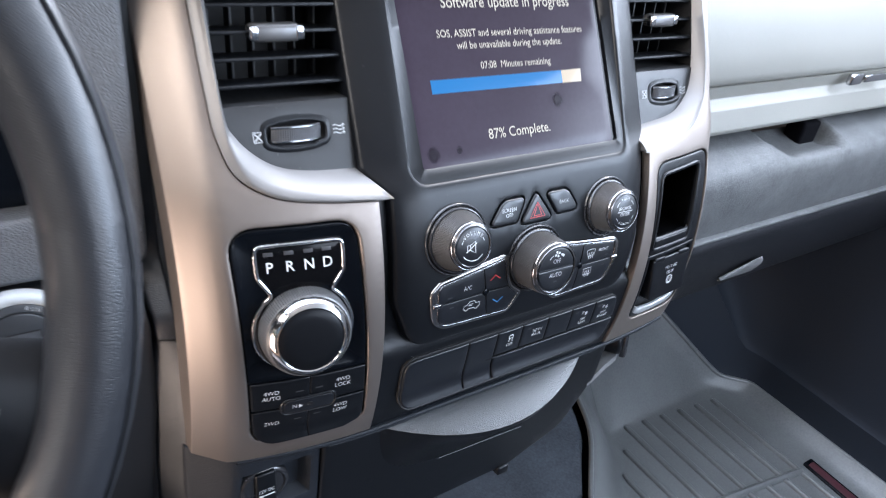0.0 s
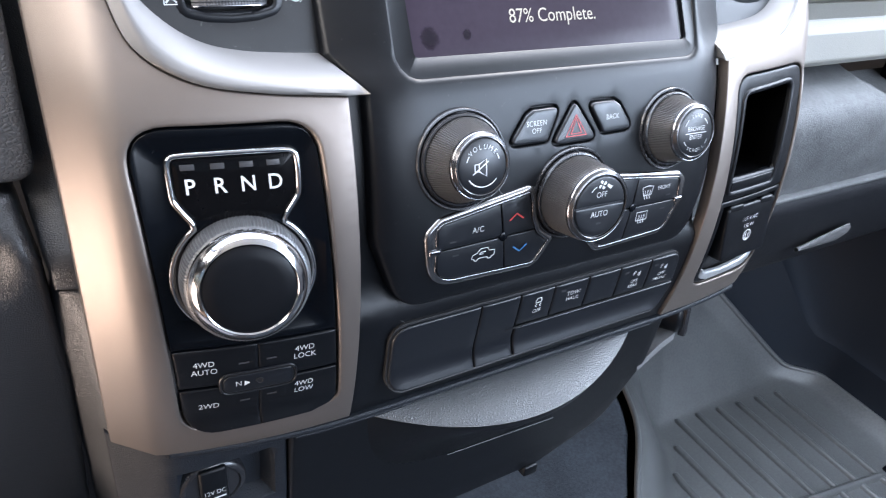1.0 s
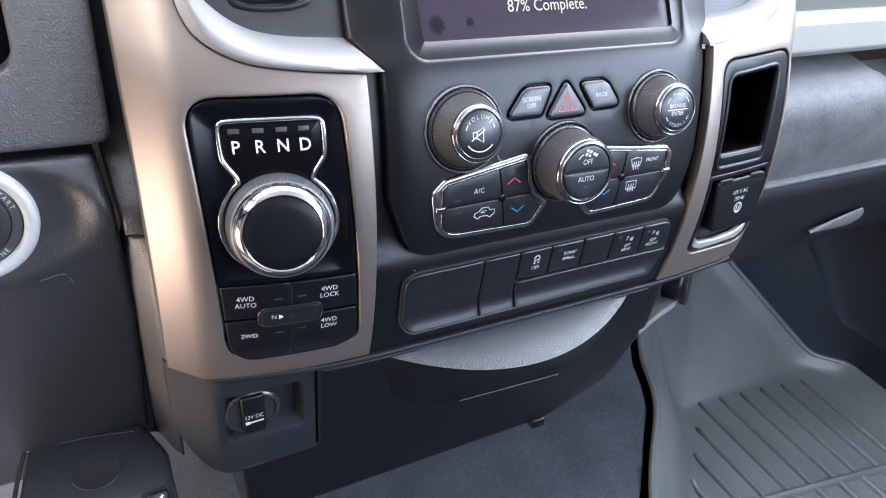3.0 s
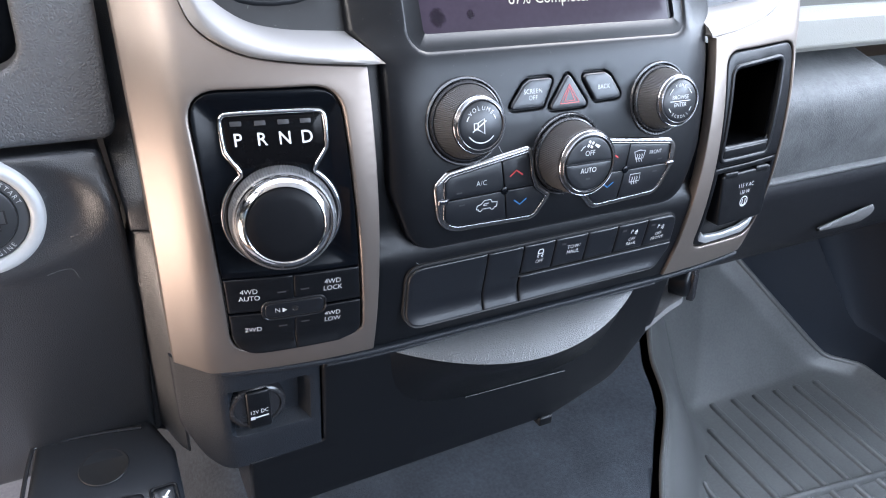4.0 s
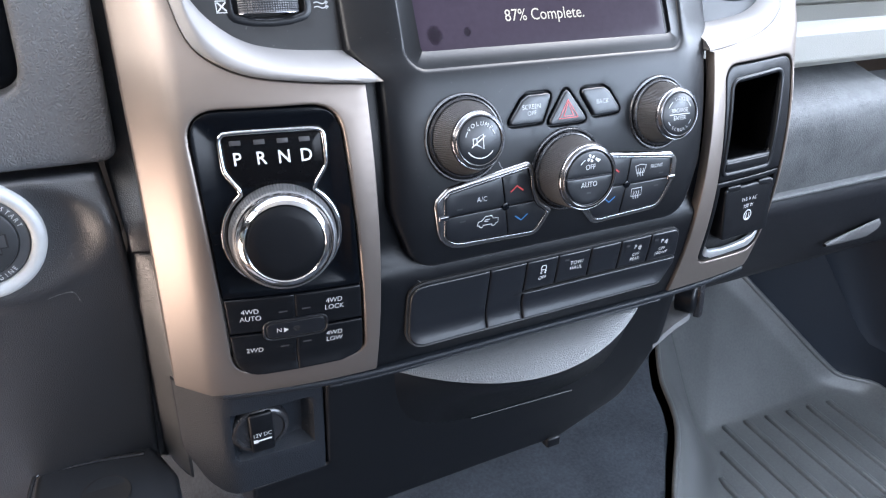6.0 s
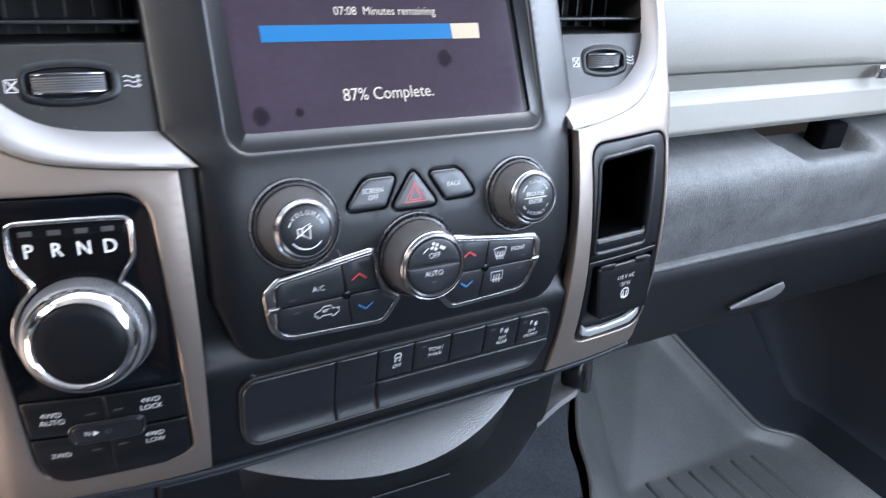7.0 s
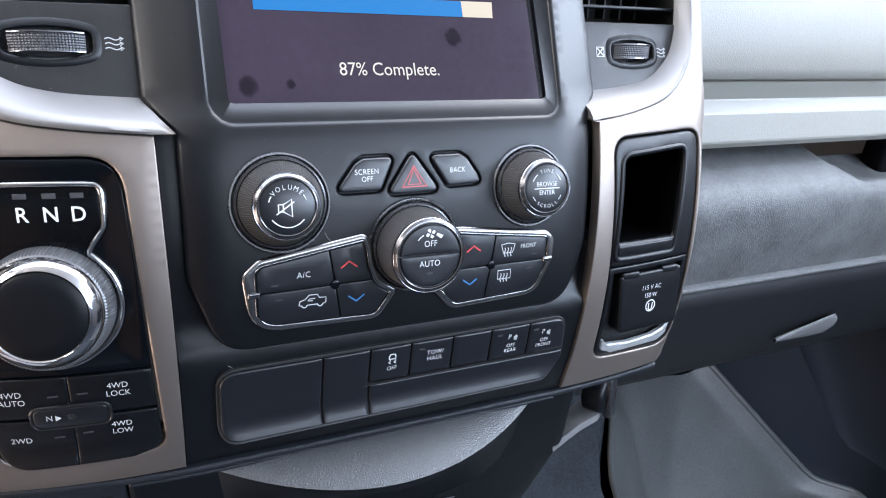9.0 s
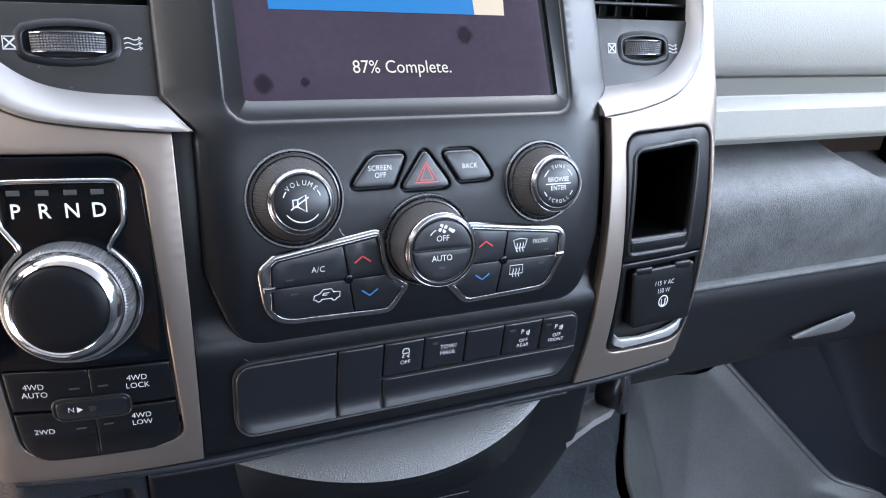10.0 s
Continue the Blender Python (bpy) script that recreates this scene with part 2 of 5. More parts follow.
def inset(poly, d):
    """The counter-clockwise polygon drawn in by d (out where d is negative)."""
    out = []
    for i, c in enumerate(poly):
        c = Vector(c)
        e1, e2 = c - Vector(poly[i - 1]), Vector(poly[(i + 1) % len(poly)]) - c
        if e1.length < 1e-6 or e2.length < 1e-6:
            e1 = e2 = e1 if e1.length > e2.length else e2
        n1, n2 = Vector((-e1.y, e1.x)).normalized(), Vector((-e2.y, e2.x)).normalized()
        n = n1 + n2
        k = max(0.35, 1 + n1.dot(n2))
        out.append(tuple(c + n * (d / k)))
    return out


def inside(poly, p):
    x, y = p
    hit = False
    for (x1, y1), (x2, y2) in zip(poly, poly[1:] + poly[:1]):
        if (y1 > y) != (y2 > y) and x < (x2 - x1) * (y - y1) / (y2 - y1) + x1:
            hit = not hit
    return hit


def cut(poly, p, q):
    """The part of the polygon to the left of the line from p to q."""
    def side(a):
        return (q[0] - p[0]) * (a[1] - p[1]) - (q[1] - p[1]) * (a[0] - p[0])
    out = []
    for a, b in zip(poly, poly[1:] + poly[:1]):
        sa, sb = side(a), side(b)
        if sa >= 0:
            out.append(a)
        if sa * sb < 0:
            t = sa / (sa - sb)
            out.append((a[0] + (b[0] - a[0]) * t, a[1] + (b[1] - a[1]) * t))
    return out


def slab(outline, surf, lift=0.0, depth=3.0, r=0.8, holes=(), step=9.0, hole_r=None, hole_depth=None):
    """A plate that follows surf(u, v), with rounded rims round its outline and its holes."""
    from_edges = [(ccw(dense(ccw(outline), step)), r, depth, 1)]
    for h in holes:
        if isinstance(h[0], list):
            from_edges.append((ccw(dense(ccw(h[0]), step)), h[1], h[2], -1))
            continue
        from_edges.append((ccw(dense(ccw(h), step)), r if hole_r is None else hole_r, depth if hole_depth is None else hole_depth, -1))
    tops = [inset(loop, rr * sg) for loop, rr, _, sg in from_edges]
    pts, edges = [], []
    for loop in tops:
        k = len(pts)
        pts += [Vector(p) for p in loop]
        edges += [(k + i, k + (i + 1) % len(loop)) for i in range(len(loop))]
    rim = np.array([tuple(p) for p in pts])
    us, vs = [p[0] for p in tops[0]], [p[1] for p in tops[0]]
    x = min(us) + step / 2
    while x < max(us):
        y = min(vs) + step / 2
        while y < max(vs):
            if inside(tops[0], (x, y)) and not any(inside(t, (x, y)) for t in tops[1:]):
                if np.min((rim[:, 0] - x) ** 2 + (rim[:, 1] - y) ** 2) > (0.4 * step) ** 2:
                    pts.append(Vector((x, y)))
            y += step
        x += step
    from mathutils.geometry import delaunay_2d_cdt
    ov, _, of, orig, _, _ = delaunay_2d_cdt(pts, edges, [], 0, 1e-5)
    home = {}
    for i, src in enumerate(orig):
        for s in src:
            home[s] = i
    verts = [(p[0], p[1], surf(p[0], p[1]) + lift) for p in ov]
    faces = []
    for f in of:
        c = (sum(ov[i][0] for i in f) / 3, sum(ov[i][1] for i in f) / 3)
        if inside(tops[0], c) and not any(inside(t, c) for t in tops[1:]):
            a, b, d = (ov[i] for i in f[:3])
            turn = (b[0] - a[0]) * (d[1] - a[1]) - (b[1] - a[1]) * (d[0] - a[0])
            faces.append(tuple(f) if turn > 0 else tuple(f)[::-1])
    start = 0
    for (loop, rr, dd, sg), top in zip(from_edges, tops):
        n = len(loop)
        prev = [home[start + i] for i in range(n)]
        start += n
        profile = [(rr * (1 - math.sin(a)), -rr * (1 - math.cos(a))) for a in (math.pi / 6, math.pi / 3, math.pi / 2)] + [(0.0, -dd)]
        for d, w in profile:
            ring = inset(loop, d * sg) if d > 1e-6 else loop
            here = []
            for p in ring:
                here.append(len(verts))
                verts.append((p[0], p[1], surf(p[0], p[1]) + lift + w))
            for i in range(n):
                j = (i + 1) % n
                q = (prev[i], here[i], here[j], prev[j])
                faces.append(q if sg > 0 else q[::-1])
            prev = here
    return verts, faces


def loft(rows, closed=False):
    n = len(rows[0])
    verts = [p for row in rows for p in row]
    faces = []
    for a in range(len(rows) - 1):
        for i in range(n if closed else n - 1):
            j = (i + 1) % n
            faces.append((a * n + i, a * n + j, (a + 1) * n + j, (a + 1) * n + i))
    return verts, faces


def normal_at(surf, u, v):
    return Vector((-(surf(u + 1, v) - surf(u - 1, v)) / 2, -(surf(u, v + 1) - surf(u, v - 1)) / 2, 1)).normalized()


def axes(surf, u, v):
    n = normal_at(surf, u, v)
    e1 = Vector((1, 0, 0))
    e1 = (e1 - n * e1.dot(n)).normalized()
    return Vector((u, v, surf(u, v))), e1, n.cross(e1), n


def lathe(place, profile, n=64, knurl=(), close=True, tooth=0.45):
    """A turned shape on the axis of place; rings named in knurl are toothed."""
    o, e1, e2, ax = place
    verts, faces = [], []
    for k, (r, w) in enumerate(profile):
        for i in range(n):
            a = 2 * math.pi * i / n
            rr = r - (tooth if k in knurl and i % 4 > 1 else 0.0)
            verts.append(tuple(o + e1 * (rr * math.cos(a)) + e2 * (rr * math.sin(a)) + ax * w))
    for k in range(len(profile) - 1):
        for i in range(n):
            j = (i + 1) % n
            faces.append((k * n + i, k * n + j, (k + 1) * n + j, (k + 1) * n + i))
    if close:
        faces.append(tuple((len(profile) - 1) * n + i for i in range(n)))
    return verts, faces


def tube(path, rad, closed=False, n=8):
    path = [Vector(p) for p in path]
    rows, m = [], len(path)
    up = Vector((0.13, 0.21, 0.97)).normalized()
    for i, c in enumerate(path):
        a = path[i - 1] if (i or closed) else c
        b = path[(i + 1) % m] if (i < m - 1 or closed) else c
        d = (b - a).normalized()
        s = d.cross(up).normalized()
        t = s.cross(d)
        rows.append([tuple(c + s * (rad * math.cos(2 * math.pi * k / n)) + t * (rad * math.sin(2 * math.pi * k / n))) for k in range(n)])
    if closed:
        rows.append(rows[0])
    v, f = loft(rows, True)
    if not closed:
        f += [tuple(range(n))[::-1], tuple(len(v) - n + k for k in range(n))]
    return v, f


def ribbon(lines, width, surf, lift, closed=False):
    """Printed strokes of one width that lie on surf."""
    verts, faces = [], []
    for line in lines:
        m = len(line)
        k = len(verts)
        for i, c in enumerate(line):
            a = line[i - 1] if (i or closed) else c
            b = line[(i + 1) % m] if (i < m - 1 or closed) else c
            d = Vector((b[0] - a[0], b[1] - a[1]))
            d = d.normalized() if d.length > 1e-6 else Vector((1, 0))
            for s in (-0.5, 0.5):
                x, y = c[0] - d.y * s * width, c[1] + d.x * s * width
                verts.append((x, y, surf(x, y) + lift))
        for i in range(m if closed else m - 1):
            j = (i + 1) % m
            faces.append((k + 2 * i, k + 2 * j, k + 2 * j + 1, k + 2 * i + 1))
    return verts, faces


def text(body, size, u, v, surf, lift=0.25, rot=0.0, line=0.95, spacing=1.0, wide=0.9, thin=0.008):
    """Printed letters centred on (u, v)."""
    cu = bpy.data.curves.new("letters", "FONT")
    cu.body, cu.size, cu.align_x, cu.align_y = body, size, "CENTER", "CENTER"
    cu.offset = -thin * size
    cu.space_line, cu.resolution_u, cu.space_character = line, 3, spacing
    ob = bpy.data.objects.new("letters", cu)
    me = bpy.data.meshes.new_from_object(ob)
    ca, sa = math.cos(radians(rot)), math.sin(radians(rot))
    verts = []
    for p in me.vertices:
        px, py = p.co.x * wide, p.co.y
        x, y = u + px * ca - py * sa, v + px * sa + py * ca
        verts.append((x, y, surf(x, y) + lift))
    faces = [tuple(q.vertices) for q in me.polygons]
    bpy.data.objects.remove(ob)
    bpy.data.curves.remove(cu)
    bpy.data.meshes.remove(me)
    return verts, faces


def arc_text(body, size, u, v, radius, middle, step, surf, lift):
    """Letters along an arc about (u, v); middle is the angle of the middle one, in degrees."""
    geos = []
    for i, ch in enumerate(body):
        a = middle - (i - (len(body) - 1) / 2) * step
        rot = a - 90 if step > 0 else a + 90
        geos.append(text(ch, size, u + radius * math.cos(radians(a)), v + radius * math.sin(radians(a)), surf, lift, rot))
    return join(*geos)


def arc(u, v, r, a0, a1, n=16):
    return [(u + r * math.cos(radians(a0 + (a1 - a0) * i / n)), v + r * math.sin(radians(a0 + (a1 - a0) * i / n))) for i in range(n + 1)]


def smooth_line(pts, n):
    """n points spread along a smooth line through pts."""
    pts = [Vector(p) for p in pts]
    ext = [pts[0] * 2 - pts[1]] + pts + [pts[-1] * 2 - pts[-2]]
    out = []
    for i in range(n):
        t = i / (n - 1) * (len(pts) - 1)
        k = min(int(t), len(pts) - 2)
        s = t - k
        a, b, c, d = ext[k:k + 4]
        out.append(0.5 * (2 * b + (c - a) * s + (2 * a - 5 * b + 4 * c - d) * s * s + (3 * b - a - 3 * c + d) * s ** 3))
    return out


def box(x0, y0, z0, x1, y1, z1, b=0.0):
    """A bevelled block."""
    bm = bmesh.new()
    bmesh.ops.create_cube(bm, size=1.0)
    for p in bm.verts:
        p.co = Vector(((x0 + x1) / 2 + p.co.x * (x1 - x0), (y0 + y1) / 2 + p.co.y * (y1 - y0), (z0 + z1) / 2 + p.co.z * (z1 - z0)))
    if b:
        bmesh.ops.bevel(bm, geom=bm.edges[:], offset=b, segments=3, affect="EDGES", profile=0.5)
    bm.verts.index_update()
    geo = [tuple(p.co) for p in bm.verts], [tuple(q.index for q in f.verts) for f in bm.faces]
    bm.free()
    return geo


def sweep_x(profile, x0, x1, n=2):
    """A moulding: the profile of (y, z) drawn along x."""
    rows = []
    for i in range(n):
        x = x0 + (x1 - x0) * i / (n - 1)
        rows.append([(x, y, z) for y, z in profile])
    return loft(rows)


# ---------------------------------------------------------------- surfaces of the stack (u right, v up, w towards the driver)
MID = 3.5


def crown(v):
    return 15 * (1 - ((v + 95) / 95) ** 2) if v < 0 else -0.38 * v


def face(u, v):
    d = max(0.0, abs(u - MID) - 108)
    return crown(v) - (0.00136 if u < MID else 0.0008) * d * d


def trim_face(u, v):
    """The silver columns: they roll off into a steep flank at their outer edge."""
    d = abs(u - MID)
    edge = 226.0 if u < MID else 217.0 + 0.13 * max(0.0, v + 30)
    k = d - edge
    roll = (1.05 if u < MID else 1.35) * (k + math.sqrt(k * k + 5)) / 2 if k > -25 else 0.0
    return face(math.copysign(min(d, edge + 2), u - MID) + MID, v) - roll


def flat_at(w):
    return lambda u, v: w


def display(u, v):
    return -2.0 - 0.45 * v


# ---------------------------------------------------------------- the cab round the camera
solid("ground", loft([[(-30000, y, -600) for y in (-30000, 30000)], [(30000, y, -600) for y in (-30000, 30000)]]), ASPHALT, "grey asphalt ground outside the truck", "ground", FLAT, "structure")
solid("ceiling", box(-1060, -1700, 1420, 1060, -40, 1450), HEADLINER, "pale cloth headliner of the cab", "ceiling", FLAT, "structure")
# Unseen wall: its brown and its doorway are added to warm the trim.
solid("wall_left", join(box(-1060, -1700, -40, -1030, -760, 1030), box(-1060, -760, -40, -1030, 260, 110), box(-1060, 260, -40, -1030, 760, 1030)), WARMWALL, "unseen side of the cab, brown to warm the trim, with an added doorway", "wall", FLAT, "structure")
solid("wall_right", box(1030, -1700, -40, 1060, 760, 1030), mat("dark_door_upholstery", (0.12, 0.125, 0.135), 0.8, fine=0.3, cell=600), "dark upholstered lower side of the cab", "wall", FLAT, "structure")
solid("wall_rear", box(-1030, -1730, -40, 1030, -1700, 1050), mat("dark_seat_cloth", (0.042, 0.050, 0.064), 0.9, fine=0.4, cell=700), "dark cloth rear wall of the cab", "wall", FLAT, "structure")
solid("wall_front", box(-1030, 720, -40, 1030, 750, 940), DARK, "black firewall behind the dashboard", "wall", FLAT, "structure")
solid("floor", box(-1030, -1700, -40, 1030, 720, 0), CARPET, "charcoal carpet floor of the cab", "floor", FLAT, "structure")

# carpeted tunnel under the dashboard
def lip_x(y):
    """Where the tunnel's side meets the passenger's mat: the tunnel widens forwards."""
    return (304 + 0.73 * (y - 20) if y > -60 else 245.6) + 24 * math.exp(-((y - 140) / 75) ** 2) - 8


rows = []
for i in range(31):
    y = -500 + 1200 * i / 30
    row = []
    for k in range(73):
        x = -330 + (lip_x(y) + 90 + 330) * k / 72
        e = max(0.0, 1 - max(0.0, x - lip_x(y) + 16) / 24) if x > 0 else max(0.0, 1 - max(0.0, -x - 180) / 150)
        h = 165 * (e * e * (3 - 2 * e)) + max(0.0, y - 230) * 0.6 * e
        row.append((x, y, h + 3 + 2 * noise.noise(Vector((x * 0.01, y * 0.01, 0)))))
    rows.append(row)
solid("tunnel_carpet", loft(rows), CARPET, "charcoal carpet over the raised floor tunnel", "carpet", FLAT, "structure")

# ---------------------------------------------------------------- silver column trim
def mirror(geo):
    verts, faces = geo
    return [(2 * MID - x, y, z) for x, y, z in verts], [tuple(f)[::-1] for f in faces]


INSERT = rounded([(-216.4, -21.4), (-138.2, -21.4), (-130, -177.5), (-146, -181.6), (-208.5, -183.6)], [17, 17, 14, 12, 17], 7)
MODULE = rounded([(140, -23), (216.5, -20), (216, -100), (217.5, -180), (143.5, -176)], [12, 12, 30, 15, 13], 6)
SWEEPS = (
    ([(-215, 118), (-214, 49), (-212, 26), (-205, 7), (-186, -5), (-158, -10), (-123, -13)],
     [(-211, 118), (-210, 49), (-208, 24), (-199, 4), (-180, -5), (-150, -9), (-113, -12.5)],
     [(-206, 118), (-205, 46), (-200, 28), (-183, 12), (-162, 5), (-127, 2)]),
    ([(226, 118), (222, 65), (218, 42), (209, 20), (188, 1), (157, -8), (124.5, -12.5)],
     [(222, 118), (218, 65), (214, 41), (205, 19), (184, 1), (154, -8), (122.5, -12.3)],
     [(215, 118), (212, 60), (207, 34), (197, 19), (177, 8), (127, 2)]))
for side, hole, lab in ((0, INSERT, "satin silver trim column round the gear selector, warm lit flank"), (1, MODULE, "satin silver trim column round the storage slot")):
    out_line, top_line, in_line = SWEEPS[side]
    curve = [tuple(p) for p in smooth_line(out_line, 28)]
    if side:
        column = [(254, 118), (240, 20), (231, -60), (230, -150), (225, -186), (217, -198), (125, -198), (129, -13.5)] + curve[::-1]
    else:
        column = [(-241, 118), (-241, -198.5), (-222, -201), (-121, -198), (-122.5, -13.5)] + curve[::-1]
    trim = thing("silver_trim_column", (-180 if not side else 187, -198, -10), lab, "dashboard trim", group="silver trim columns")
    part("column_face", slab(column, trim_face, 0, 8 if side else 24, 0.7, [hole], 6, hole_r=1.6, hole_depth=12), SATIN, trim)
    a = smooth_line([(u, v + 0.7, face(u, v) - (4 if k < len(out_line) - 1 else 16)) for k, (u, v) in enumerate(out_line)], 48)
    b = smooth_line([(u, v + 0.9, face(u, v) + 1.6) for u, v in out_line], 48)
    c = smooth_line([(u, v + 0.6, face(u, v) + 2.6) for u, v in top_line], 48)
    e = smooth_line([(u, v, -20.5 - 0.30 * v - 1) for u, v in in_line], 48)
    d = [c[i] * 0.62 + e[i] * 0.38 + Vector((0, 0, 4.0)) for i in range(48)]
    d2 = [c[i] * 0.88 + e[i] * 0.12 + Vector((0, 0, 2.0)) for i in range(48)]
    rim = loft([[tuple(p) for p in row] for row in (a, b, c, d2, d, e)])
    rim = rim[0], rim[1] + [tuple(48 * q + 47 for q in range(6))]
    if not side:
        rim = rim[0], [f[::-1] for f in rim[1]]
    part("vent_rim", rim, RIM, trim, "bright silver curved rim", sharp=60)

# ---------------------------------------------------------------- air vents
def air_vent(side):
    flip = (lambda g: mirror(g)) if side else (lambda g: g)
    fix = (lambda u: 2 * MID - u) if side else (lambda u: u)
    vent = thing("air_vent", (fix(-165), 2, -22), "black dashboard air vent with louvres and a thumb wheel", "air vent", group="dashboard air vents")

    def vent_w(u, v):
        return -20.5 - 0.30 * v
    WV = 26.4

    def wx(u):
        return -166.0 + (u + 163) * 0.9 if side else u
    hole = [(wx(u), v) for u, v in rounded([(-181.6, 22.2), (-173, 20.2), (-163, 19.6), (-153, 20.2), (-144.4, 22.2), (-144.4, 30.8), (-153, 32.6), (-163, 33.2), (-173, 32.6), (-181.6, 30.8)], [3, 12, 12, 12, 3, 3, 12, 12, 12, 3], 4)]
    plate = rounded([(-206, 44), (-206, 26), (-186, 9), (-160, 2), (-124, 0), (-124, 44)], [0.2, 10, 16, 14, 0.2, 0.2])
    part("vent_plate", flip(slab(plate, vent_w, 0, 4, 0.3, [hole], 8, hole_r=2.0, hole_depth=7)), VENTPLATE, vent)
    shell = [(-208, 44), (-124, 44), (-124, 122), (-208, 122)]
    rows = [[(u, v, vent_w(u, v) - d) for u, v in shell] for d in (1, 60)]
    g = loft(rows, True)
    g = (g[0], [f[::-1] for f in g[1]] + [(4, 5, 6, 7)])
    part("vent_duct", flip(g), DARK, vent)
    for i in range(5):
        v = 53.5 + 14.6 * i
        part("louvre", flip(box(-207, v - 1.1, vent_w(0, v) - 22, -125, v + 1.1, vent_w(0, v) - 3, 0.7)), SOFT, vent)
    for i in range(6):
        u = -199 + 13.5 * i
        geos = [box(u - 0.8, 46, vent_w(0, 46) - 46, u + 0.8, 121, vent_w(0, 46) - 36, 0.3)]
        part("vane", flip(join(*geos)), DARK, vent)
    tab_v = 82.7
    tab = rounded([(-183, tab_v - 5), (-151, tab_v - 5), (-151, tab_v + 5), (-183, tab_v + 5)], 4.8)
    t = part("louvre_tab", flip(slab(tab, lambda u, v: vent_w(u, tab_v) + 4 - 0.008 * (u + 167) ** 2, 0, 9, 2.2, step=4)), KNURL, vent, "ribbed dark louvre tab with chrome ends")
    for u in (-181, -153):
        part("tab_end", flip(box(u - 3, tab_v - 4, vent_w(0, tab_v) - 3, u + 3, tab_v + 4, vent_w(0, tab_v) + 3.2, 1.6)), CHROME, t)
    # thumb wheel
    ring = dense(ccw(hole), 3)
    rows = [[(u, v, vent_w(u, v) + h) for u, v in inset(ring, -d)] for d, h in ((4.6, -0.25), (3.8, 0.2), (2.8, 0.6), (1.8, 0.95), (1.0, 1.0), (0.4, 0.6), (0.05, -0.2), (0.0, -5.0))]
    part("wheel_well", flip(box(-190, 14, vent_w(0, 26) - 16, -136, 40, vent_w(0, 26) - 11, 0.5)), DARK, vent)
    part("wheel_surround", flip(loft(rows, True)), SOFT, vent, "raised satin surround of the thumb wheel", sharp=60)
    rows = []
    for k in range(49):
        u = -179 + 32 * k / 48
        bulge = 11.0 * math.sqrt(max(0.0, 1 - ((u + 163) / 19) ** 2))
        u = wx(u)
        row = []
        for q in range(17):
            dv = -4.8 + 0.6 * q
            dent = 0.4 if abs(dv) < 3.9 and (k % 2 or q % 2) else 0.0
            row.append((u, WV - 1.0 + 0.16 * bulge + dv, vent_w(u, WV) - 6 + bulge - (1.4 if abs(dv) > 4.5 else 0.0) - dent))
        rows.append(row)
    wheel = part("thumb_wheel", flip(loft(rows)), KNURLSILVER, vent, "dotted barrel-shaped thumb wheel", sharp=25)
    for dv in (-4.3, 4.3):
        line = []
        for k in range(21):
            u = -178.5 + 31 * k / 20
            bulge = 11.0 * math.sqrt(max(0.0, 1 - ((u + 163) / 19) ** 2))
            line.append((wx(u), WV - 1.0 + 0.16 * bulge + dv, vent_w(-163, WV) - 6.0 + bulge))
        part("wheel_edge", flip(tube(line, 0.42, n=6)), FRAMESILVER, wheel)
    def lie(u, v):
        return vent_w(u, v)
    left, right = (147.6, 196) if side else (-187.2, -135)
    sq = [(left - 2.8, 23.4), (left + 2.8, 23.4), (left + 2.8, 29), (left - 2.8, 29)]
    part("closed_mark", join(ribbon([sq], 0.6, lie, 0.4, True), ribbon([[(left - 2.2, 24), (left + 2.2, 28.4)], [(left - 2.2, 28.4), (left + 2.2, 24)]], 0.7, lie, 0.45)), PRINTGREY, vent)
    waves = [[(right - 3.8 + 7.6 * k / 10, 24.0 + 2.2 * j + 0.5 * math.sin(k * 0.75)) for k in range(11)] for j in range(3)]
    heads = [[(right + 2.6, 24.9 + 2.2 * j), (right + 4.3, 24.2 + 2.2 * j), (right + 2.8, 23.2 + 2.2 * j)] for j in range(3)]
    part("open_mark", join(ribbon(waves, 0.5, lie, 0.4), ribbon(heads, 0.45, lie, 0.42)), PRINTGREY, vent)


air_vent(0)
air_vent(1)

# ---------------------------------------------------------------- gear selector
gear = thing("gear_selector", (-175, -182, -4), "black rotary gear selector panel with chrome frame and knob", "gear selector")


def bowl(u, v):
    e = min(u + 215.5, -134.5 - u, -22.6 - v, v + 127)
    e = max(0.0, min(1.0, (e - 1.0) / 11))
    return trim_face(u, v) - 1.2 - 4.6 * e * e * (3 - 2 * e) + 0.025 * max(0.0, -v - 167) ** 2


PLATE = inset(INSERT, 1.0)
upper = cut(PLATE, (-230, -126.3), (-100, -126.3))
part("selector_plate", slab(upper, bowl, 0, 8, 0.8, step=6), GLOSS, gear)
KNOB = (-174.3, -91.0)
ring_arc = [p for p in arc(KNOB[0], KNOB[1], 31, 54, -234, 40)]
frame_path = ring_arc + [(-199.2, -56), (-200.5, -53), (-200.7, -39), (-199.7, -35.5), (-196.2, -34), (-151.2, -34), (-148, -35.5), (-147, -39), (-147.4, -53), (-148.7, -56)]
for _ in range(2):
    frame_path = [tuple(Vector(a) * w + Vector(b) * (1 - w)) for a, b in zip(frame_path, frame_path[1:] + frame_path[:1]) for w in (0.75, 0.25)]
part("chrome_frame", tube([(u, v, bowl(u, v) + 0.6) for u, v in frame_path], 1.45, True), CHROME, gear, "polished chrome outline", sharp=80)
win = [(-198.8, -53), (-198.8, -36), (-148.8, -36), (-149, -53), (-156, -63), (-192, -63)]
